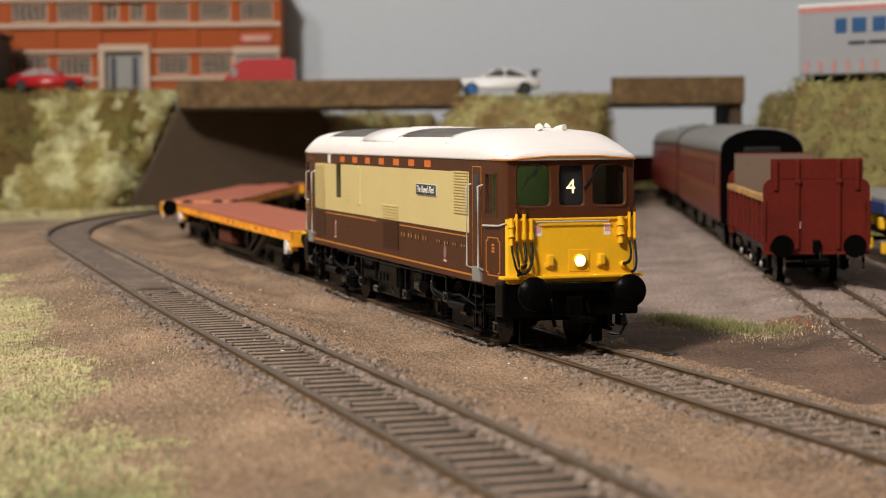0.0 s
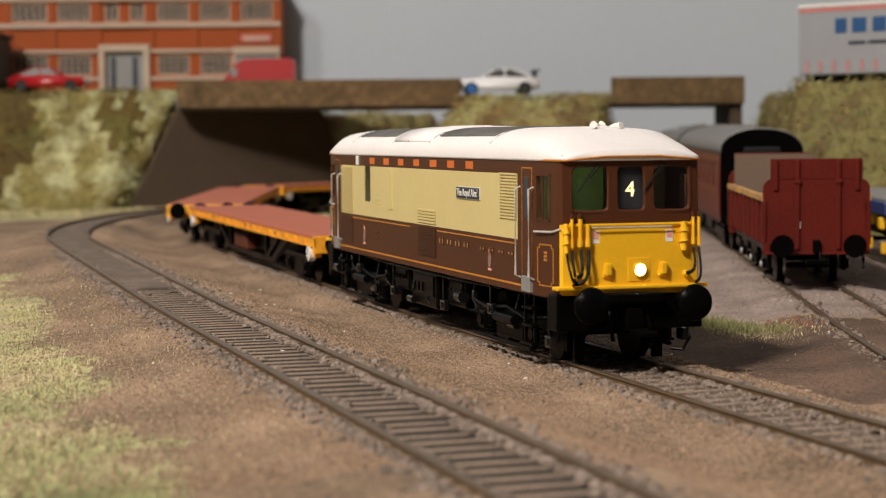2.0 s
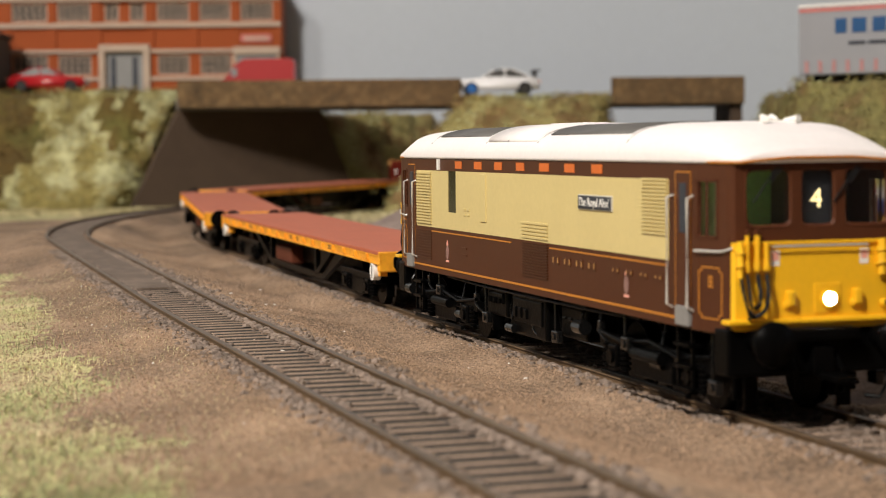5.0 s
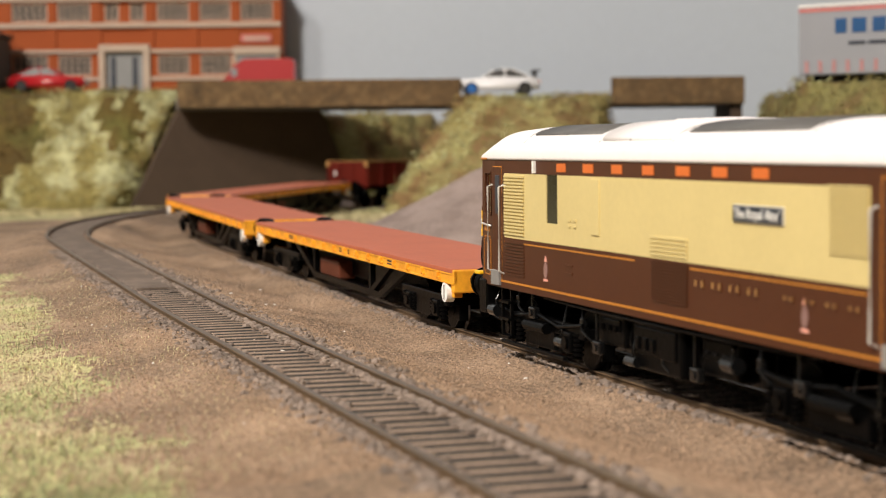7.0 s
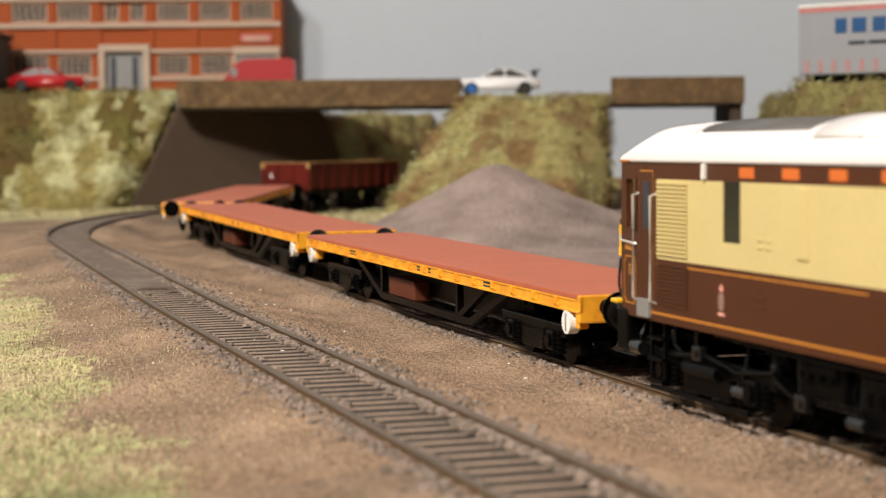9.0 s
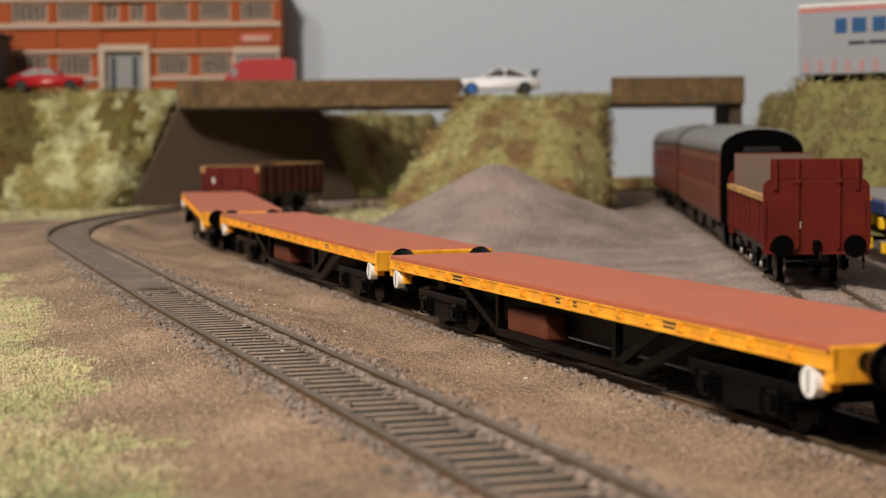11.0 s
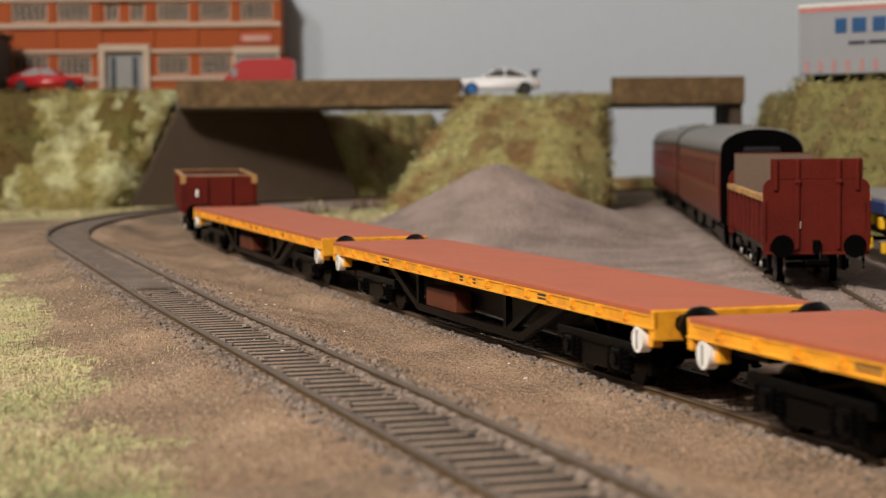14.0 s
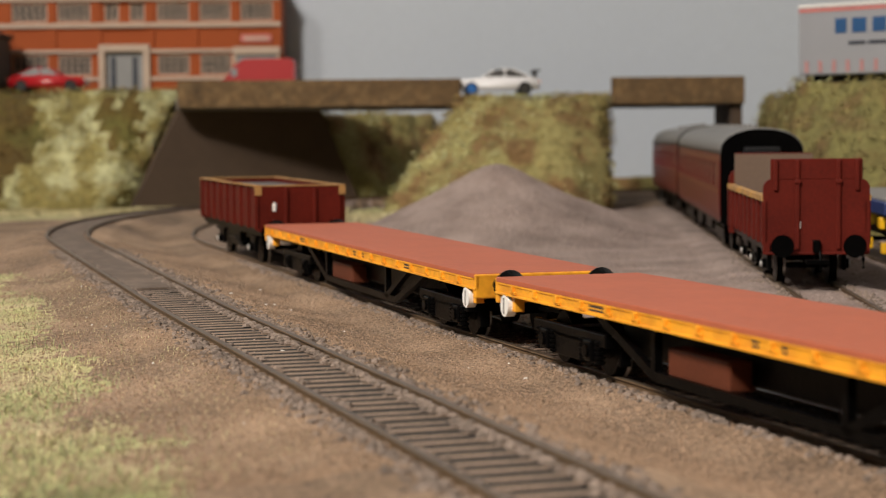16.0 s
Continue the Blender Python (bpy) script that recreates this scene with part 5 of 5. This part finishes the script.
def brick_building():
    t = thing("brick_building", "orange brick two-storey works building with pale stone trim", "building")
    x0, x1, top, foot = -480.0, -124.0, 165.0, 84.0

    def at(px):
        return (px - 784) * FACE / 3217

    upper = [(30, 92), (110, 168), (193, 218), (237, 263), (285, 341), (360, 414), (432, 489)]
    lower = [(30, 92), (110, 168), (285, 341), (360, 414)]
    za, zb, zc, zd = 103.0, 118.5, 144.5, 158.5
    xs = sorted({x0, x1} | {at(v) for w in upper for v in w} | {at(193), at(260)})
    zs = [foot, za, zb, 121.5, zc, zd, top]

    bm = bmesh.new()
    g = [[bm.verts.new((x, FACE, z)) for x in xs] for z in zs]
    for j in range(len(zs) - 1):
        for i in range(len(xs) - 1):
            cx, cz = (xs[i] + xs[i + 1]) / 2, (zs[j] + zs[j + 1]) / 2
            if zc < cz < zd and any(at(a) < cx < at(b) for a, b in upper):
                continue
            if za < cz < zb and any(at(a) < cx < at(b) for a, b in lower):
                continue
            if cz < 121.5 and at(193) < cx < at(260):
                continue
            bm.faces.new((g[j][i], g[j][i + 1], g[j + 1][i + 1], g[j + 1][i]))
    wall = part("front_wall", bm, BRICK, t, "orange brick front wall")
    m = wall.modifiers.new("thick", "SOLIDIFY")
    m.thickness, m.offset = 0.004, 0.0
    part("side_wall", B((x1 - 4, x1, FACE + 2.2, FACE + 30, foot, top)), BRICK, t)
    part("side_wall", B((x0, x0 + 4, FACE + 2.2, FACE + 30, foot, top)), BRICK, t)
    part("back_wall", B((x0, x1, FACE + 30, FACE + 34, foot, top)), BRICK, t)
    part("roof", B((x0 - 2, x1 + 2, FACE - 3, FACE + 36, top, top + 5, 0.6)), STONE, t, "flat roof with pale coping")
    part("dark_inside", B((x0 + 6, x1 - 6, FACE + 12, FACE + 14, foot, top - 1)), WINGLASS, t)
    # projecting entrance bay and pilasters
    for px in (100, 180, 272, 350, 423, 496, 22):
        part("pilaster", B((at(px) - 3.2, at(px) + 3.2, FACE - 3.6, FACE - 2.05, 122.0, top)), BRICK, t)
    for z0, z1, pr in ((139.5, 143.2, 3.2), (160.0, 163.0, 3.2), (120.0, 122.6, 3.0)):
        for a, b in ((x0, at(181)), (at(181), at(273)), (at(273), x1)):
            if z0 < 125 and a == at(181):
                continue
            part("stone_band", B((a + .05, b - .05, FACE - 2 - pr - (1.5 if a == at(181) else 0), FACE - 2.02, z0, z1, 0.3)), STONE, t, "pale stone band")
    part("sill_band", B((x0, at(181), FACE - 4, FACE - 2.02, 98.6, 101.6, 0.3)), STONE, t)
    part("sill_band", B((at(273), at(420), FACE - 4, FACE - 2.02, 98.6, 101.6, 0.3)), STONE, t)
    for row, z0, z1 in ((upper, zc, zd), (lower, za, zb)):
        for a, b in row:
            X0, X1 = at(a), at(b)
            n = max(2, round((X1 - X0) / 5.2))
            ex = [X0, X0 + 1.2] + [v for k in range(1, n) for v in (X0 + (X1 - X0) * k / n - .35, X0 + (X1 - X0) * k / n + .35)] + [X1 - 1.2, X1]
            ez = [z0, z0 + 1.3] + [v for k in (1, 2) for v in (z0 + (z1 - z0) * k / 3 - .3, z0 + (z1 - z0) * k / 3 + .3)] + [z1 - 1.3, z1]
            fr = bmesh.new()
            g2 = [[fr.verts.new((x, FACE - 0.6, z)) for x in ex] for z in ez]
            for jj in range(len(ez) - 1):
                for ii in range(len(ex) - 1):
                    if ii % 2 == 0 or jj % 2 == 0:
                        fr.faces.new((g2[jj][ii], g2[jj][ii + 1], g2[jj + 1][ii + 1], g2[jj + 1][ii]))
            w = part("window", fr, STONE, t, "pale glazing bars")
            md = w.modifiers.new("thick", "SOLIDIFY")
            md.thickness, md.offset = 0.0018, 0.0
            part("pane", B((X0, X1, FACE + 1.6, FACE + 2.0, z0, z1)), WINGLASS, w, "dark grey pane")
    door = part("door_surround", B((at(182), at(193), FACE - 6, FACE - 2.02, foot, 125, 0.4), (at(260), at(272), FACE - 6, FACE - 2.02, foot, 125, 0.4), (at(182), at(272), FACE - 6.2, FACE - 2.02, 121, 126.5, 0.4)), STONE, t, "pale stone door surround")
    part("door", B((at(193), at(260), FACE - 1, FACE + 1, foot, 121)), DOORGREY, door, "grey double door")
    for px in (202, 240):
        part("door_glass", B((at(px), at(px + 9), FACE - 1.4, FACE - .9, 92, 117)), NAVY, door, "dark narrow door glass")
    part("shop_frame", B((at(418), at(500), FACE - 6, FACE - 2.02, 118, 124, 0.5), (at(418), at(424), FACE - 5, FACE - 2.02, 96, 118), (at(494), at(500), FACE - 5, FACE - 2.02, 96, 118)), STONE, t, "pale shop front frame")
    part("shop_window", B((at(425), at(493), FACE - 3.4, FACE - 2.05, 98, 118)), DOORGREY, t, "grey shop window")
    part("sign", B((at(432), at(486), FACE - 4, FACE - 2.05, 127.5, 133.5, 0.4)), TRAILERRED, t, "faded pink sign board")
    part("sign_bar", B((at(438), at(480), FACE - 4.3, FACE - 3.9, 129.2, 131.6)), STONE, t)
    return t


brick_building()
tagged(solo("dark_shed", B((-405, -330, 1340, 1400, 84, 130, 1.0), (-405, -328, 1336, 1402, 130, 133, 0.8)), mat("dark_green_shed", (0.05, 0.055, 0.05), 0.7), "dark grey-green shed beside the brick building", "shed"))


def wheel(bm, x, y, r, w):
    cyl(bm, (x, y - w / 2, r), (x, y + w / 2, r), r, n=20)


def car(name, paint, label, hub, wing=False):
    t = thing(name, label, "toy car")
    prof = [(-29, 4), (-29.6, 7), (-29, 10.2), (-22, 11.4), (-15, 11.9), (-8, 12.6), (0, 12.7), (12, 12.4), (24, 12.4), (28, 11.2), (29.5, 8), (29, 4)]
    bm = bmesh.new()
    loft(bm, [[(x * (1 - 0.03 * abs(k)), k * 11.6 - (0.9 if z > 11 else 0) * k, z) for x, z in prof] for k in (-1, -0.92, 0.92, 1)])
    body = part("body", bm, paint, t, "", True)
    cab = [(-11, 12), (-3, 17.2), (3, 18.2), (10, 17.8), (22, 12.2)]
    bm = bmesh.new()
    loft(bm, [[(x, k * (10.6 - (z - 12) * 0.34), z) for x, z in cab] for k in (-1, 1)])
    part("cabin", bm, WINGLASS, body, "dark windows")
    bm = bmesh.new()
    loft(bm, [[(x, k * 8.6, z) for x, z in ((-4.5, 16.5), (3, 18.7), (10, 18.4), (14.5, 16.4))] for k in (-1, 1)])
    part("roof", bm, paint, body)
    for k in (-1, 1):
        b2 = bmesh.new()
        for a, b in (((-11, 12.2), (-2.6, 17.6)), ((4.5, 12.4), (5, 18)), ((10.5, 18), (22, 12.6))):
            ya, yb = k * 10.6, k * (10.7 - (b[1] - 12) * .34 if b[1] > 14 else 10.6)
            ya = k * (10.7 - (a[1] - 12) * .34)
            tube(b2, [(a[0], ya, a[1]), (b[0], yb, b[1])], 0.55, 6)
        part("pillar", b2, paint, body)
        for x in (-18.5, 18.5):
            w = bmesh.new()
            wheel(w, x, k * 10.2, 4.6, 3.4)
            wo = part("wheel", w, RUBBER, t, "black tyre")
            h = bmesh.new()
            cyl(h, (x, k * 11.8, 4.6), (x, k * 12.2, 4.6), 3.4, n=16)
            part("hub", h, hub if x < 0 else DARK, wo, "round wheel hub")
        part("headlight", B((-29.6, -27.5, *sorted((k * 6.4, k * 10)), 8.4, 10.4, 0.4)), SILVER, body)
    if wing:
        part("rear_wing", B((24, 29.5, -10.5, 10.5, 16.4, 17.4, 0.3), (25.5, 27, -8, -7, 12, 16.5), (25.5, 27, 7, 8, 12, 16.5)), DARK, body, "black rear wing")
    part("tail_light", B((28.6, 29.6, -10, -5, 8.6, 10.4, 0.3), (28.6, 29.6, 5, 10, 8.6, 10.4, 0.3)), PINKRED, body)
    return t


car("white_sports_car", CARWHITE, "white toy sports car with blue front wheels and black wing", BLUEWHEEL, True).matrix_basis = pose(0.0385, 1.268, 0.0806, 0, 0, 3)
RED = car("red_sports_car", CARRED, "red toy sports car parked on the bank top", DARK)
RED.matrix_basis = pose(-0.2965, 1.378, 0.0890, 0, 0, 180)


def van():
    t = thing("red_van", "red toy delivery van on the road bridge", "toy van")
    bm = bmesh.new()
    prof = [(-22, 5), (-22, 27), (-20, 29), (14, 29), (17, 27), (17, 5)]
    loft(bm, [[(x, y, z) for x, z in prof] for y in (-12.5, 12.5)])
    body = part("body", bm, VANRED, t, "red van box body")
    bm = bmesh.new()
    loft(bm, [[(x, y, z) for x, z in ((17.2, 5), (17.2, 26), (20.5, 25.5), (27, 15.5), (32, 13), (32.5, 5))] for y in (-11.5, 11.5)])
    part("cab", bm, VANRED, t)
    part("windscreen", B((18.4, 23.6, -11.7, 11.7, 16, 22.6, 0.8)), DOORGREY, t, "dark cab window")
    part("crest", B((-12, -8, -12.9, -12.4, 12, 19, 0.2)), STONE, body, "pale emblem")
    part("side_bar", B((-20, 10, -12.8, -12.4, 20.5, 21.3)), OCHRE, body)
    for x in (-15, 22):
        for k in (-1, 1):
            w = bmesh.new()
            wheel(w, x, k * 10.5, 4.8, 3.6)
            part("wheel", w, RUBBER, t, "black tyre")
    return t


van().matrix_basis = pose(-0.1275, 1.318, 0.0805, 0, 0, 180)


def trailer():
    t = thing("lorry_trailer", "pale grey box lorry trailer with blue lettering blocks", "lorry trailer")
    body = part("body", B((0, 165, 0, 33, 13, 51, 0.8)), TRAILERGREY, t, "pale grey trailer box")
    part("red_band", B((0.3, 165, -0.35, 0.2, 47.6, 49.4)), TRAILERRED, body, "red stripe under the roof")
    part("roof_edge", B((-0.2, 165.2, -0.5, 33.4, 50.2, 51.6, 0.3)), WHITE, body)
    for x, w in ((21.5, 8.0), (31.5, 9.5), (43.5, 9.0), (56, 9.5), (68, 9.0)):
        part("letter_block", B((x + 0.6, x + w - 0.6, -0.4, 0.2, 35.4, 43.4)), TRAILERBLUE, body, "dark blue letter block")
    part("small_writing", B((30, 40, -0.4, 0.2, 29.0, 30.8), (41.5, 55, -0.4, 0.2, 29.0, 30.8), (60, 74, -0.4, 0.2, 29.0, 30.8)), NAVY, body, "small dark writing bar")
    for i in range(18):
        part("red_mark", B((4 + i * 8.2, 6.2 + i * 8.2, -0.35, 0.2, 14.5, 20.8)), FADEDPINK, body)
    part("chassis", B((2, 163, 4, 29, 9, 13, 0.4)), BLACK, t, "black chassis")
    for xx in (120, 134, 148):
        for y in (5, 28):
            w = bmesh.new()
            wheel(w, xx, y, 6.0, 7)
            part("wheel", w, RUBBER, t, "black tyre")
    part("leg", B((30, 33, 5, 8, 0, 10, 0.3), (30, 33, 25, 28, 0, 10, 0.3)), BLACK, t)
    return t


trailer().matrix_basis = pose(0.1980, 1.012, 0.0705, 0, 0, -38)


# ---- grass, grit and litter ----
def litter():
    roots = []
    n = 0
    while n < 110000:
        y = 230 + 900 * random.random() ** 1.6
        x = random.uniform(-0.26, 0.12) * y
        if random.random() < grass_amount(x, y) * (0.55 + 0.6 * noise.noise(Vector((x * .05, y * .05, 8)))):
            roots.append((x, y, ground_z(x, y), random.uniform(0.5, 2.2), random.uniform(0.05, 0.11)))
        n += 1
    tone = lambda r: noise.noise(Vector((r[0] * 0.03, r[1] * 0.03, 12))) + random.uniform(-0.2, 0.2)
    pale, green = [], []
    for r in roots:
        (green if tone(r) > -0.12 else pale).append(r)
    blades("static_grass", pale, GRASSMAT, "short pale straw static grass on the turf")
    blades("static_grass", green, GREENGRASS, "short green static grass on the turf")
    roots = []
    for i in range(9000):
        if i % 3:
            x, y = random.uniform(-360, -60), random.uniform(1150, 1262)
            if near_front(x, y) < 22:
                continue
        else:
            x, y = random.uniform(-70, 30), random.uniform(1010, 1140)
            if near_main(x, y) < 18 or math.hypot(x - 24, y - 905) < 70:
                continue
        roots.append((x, y, ground_z(x, y), random.uniform(1.0, 4.0), random.uniform(0.2, 0.5)))
    blades("dry_grass", roots, GRASSMAT, "dry pale grass at the foot of the banks")
    spots = []
    for i in range(2600):
        y = random.uniform(540, 900)
        x = random.uniform(20, 170)
        if sand_amount(x, y) > 0.6:
            spots.append((x, y, ground_z(x, y), random.uniform(0.3, 0.9)))
    scatter("sand_clod", spots, 0.5, SAND, "small clods of grey sand", "sand", 0.5)
    roots = []
    for cx, cy, r, k in ((64, 508, 7, 1000), (72, 494, 9, 1300), (80, 482, 7, 700), (88, 476, 5, 300)):
        for i in range(k):
            x, y = random.gauss(cx, r * .5), random.gauss(cy, r * .9)
            roots.append((x, y, ground_z(x, y), random.uniform(0.6, 2.6), random.uniform(0.05, 0.1)))
    blades("grass_tuft", roots, TUFT, "taller dark green grass tufts beside the line")
    roots = []
    for i in range(800):
        x, y = random.gauss(84, 9), random.gauss(474, 12)
        roots.append((x, y, ground_z(x, y), random.uniform(0.3, 1.1), random.uniform(0.06, 0.12)))
    blades("moss_grass", roots, GRASSMAT, "short straw-coloured grass near the siding")
    clods = []
    for i in range(70):
        x, y = random.gauss(93, 5), random.gauss(482, 9)
        clods.append((x, y, ground_z(x, y), random.uniform(0.3, 0.8)))
    scatter("earth_clod", clods, 0.3, REDCLOD, "red-brown clods of earth beside the siding", "clod", 0.8)
    roots = []
    for i in range(2600):
        s, a = random.uniform(-230, 150), -18 - abs(random.gauss(0, 16))
        p = front_line(s) - RIGHTB * -a
        roots.append((p.x, p.y, ground_z(p.x, p.y), random.uniform(0.3, 0.9), random.uniform(0.04, 0.08)))
    blades("straw", roots, GRASSMAT, "thin dry straw fibres lying on the bare earth")
    spots = []
    for i in range(100000):
        y = 240 + 560 * random.random() ** 1.5
        x = random.uniform(-0.25, 0.25) * y
        if sand_amount(x, y) > 0.5 or soil_amount(x, y) > 0.4 or min(near_front(x, y), near_main(x, y)) < 8.6:
            continue
        spots.append((x, y, ground_z(x, y), random.choice((0.18, 0.22, 0.26, 0.3, 0.36, 0.46))))
    scatter("grit", spots, 0.5, GRIT, "loose sandy grit on the ground", "grit")
    spots = []
    for line, k in ((front_line, 7600), (main_line, 4200), (siding_line, 1000)):
        for i in range(k):
            s = random.uniform(-330, 260) if line is not siding_line else random.uniform(380, 760)
            p, q = line(s), line(s + 1)
            side = Vector((0, 0, 1)).cross((q - p).normalized())
            o = random.choice((-1, 1)) * (9.6 + abs(random.gauss(0, 2.6))) if random.random() < 0.72 else random.choice((-1, 1, 1, 1)) * (8.3 - abs(random.gauss(0, 1.3)))
            p = p + side * o
            spots.append((p.x, p.y, max(ground_z(p.x, p.y), p.z - 2.4) + (0.45 if abs(o) < 8.5 else 0.12), random.uniform(0.3, 0.75) if random.random() < 0.8 else random.uniform(0.8, 1.15)))
    for i in range(3600):
        s, o = random.uniform(-260, 240), random.uniform(-8.0, 8.0)
        p, q = main_line(s), main_line(s + 1)
        p = p + Vector((0, 0, 1)).cross((q - p).normalized()) * o
        spots.append((p.x, p.y, p.z - 1.6, random.uniform(0.25, 0.7)))
    scatter("ballast", spots, 0.0, BALLAST, "grey-brown ballast chippings along the tracks", "ballast", 0.7)
    spots = []
    for i in range(45):
        y = random.uniform(280, 640)
        x = random.uniform(-0.2, 0.22) * y
        spots.append((x, y, ground_z(x, y), random.uniform(0.35, 0.6)))
    scatter("pale_chip", spots, 0.5, WHITE, "pale bright chips lying on the ground", "chip")
    spots = []
    for i in range(1100):
        y = 300 + 420 * random.random() ** 1.3
        x = random.uniform(-0.2, 0.2) * y
        if sand_amount(x, y) < 0.5:
            spots.append((x, y, ground_z(x, y) + 0.05, random.uniform(0.12, 0.27)))
    scatter("pale_fleck", spots, 0.5, STONE, "tiny pale flecks in the gritty earth", "grit")
    for px, py, s in ((-72, 408, 1.5), (-66, 437, 1.0), (-50, 470, 1.5)):
        scatter("dark_lump", [(px + random.uniform(-2, 2), py + random.uniform(-2, 2), ground_z(px, py), s * random.uniform(.2, .5)) for i in range(9)], 0.1, RUST, "small dark lump of debris on the earth", "debris", 0.8)


litter()


# ---- the train: what moves ----
LOCO = locomotive()
FLATS = [flat_wagon()]
for k in (1, 2):
    c = copy_thing(FLATS[0], Matrix.Identity(4))
    for b in [o for o in c.children if o.name.startswith("bogie")]:
        BOGIES.append((b, c, round(b.location.x / MM, 2)))
        for w in b.children:
            WHEELS.append((w, round(w.location.x / MM, 2), 5.6))
    FLATS.append(c)
OPEN = open_wagon("open_wagon", "maroon four-wheel open wagon with ochre rim", "wagons of the train")


def vehicle_rows(centre_behind, half):
    rows = []
    for t in TIMES:
        s = run(t) - centre_behind
        rows.append((t, stand(main_line, s + half, s - half)))
    return rows


def motions():
    offset = {LOCO: (100.0, 64.0), OPEN: (987.0 + 59, 32.0)}
    for k, w in enumerate(FLATS):
        offset[w] = (223.7 + 255.5 * k + 113.85, 84.0)
    for v, (behind, half) in offset.items():
        walk(v, vehicle_rows(behind, half))
    for b, v, x in BOGIES:
        behind, half = offset[v]
        rows = []
        for t in TIMES:
            s = run(t) - behind
            m = stand(main_line, s + half, s - half)
            g = m.inverted() @ stand(main_line, s + x + 12, s + x - 12)
            turn = math.atan2(g[1][0], g[0][0])
            rows.append((t, Matrix.Translation((x * MM, 0, 0)) @ Matrix.Rotation(turn, 4, "Z")))
        walk(b, rows)
    steps = [0.1 * i for i in range(161)]
    for w, x, r in WHEELS:
        walk(w, [(t, Matrix.Translation((x * MM, 0, r * MM)) @ Matrix.Rotation(run(t) / r, 4, "Y")) for t in steps])


motions()
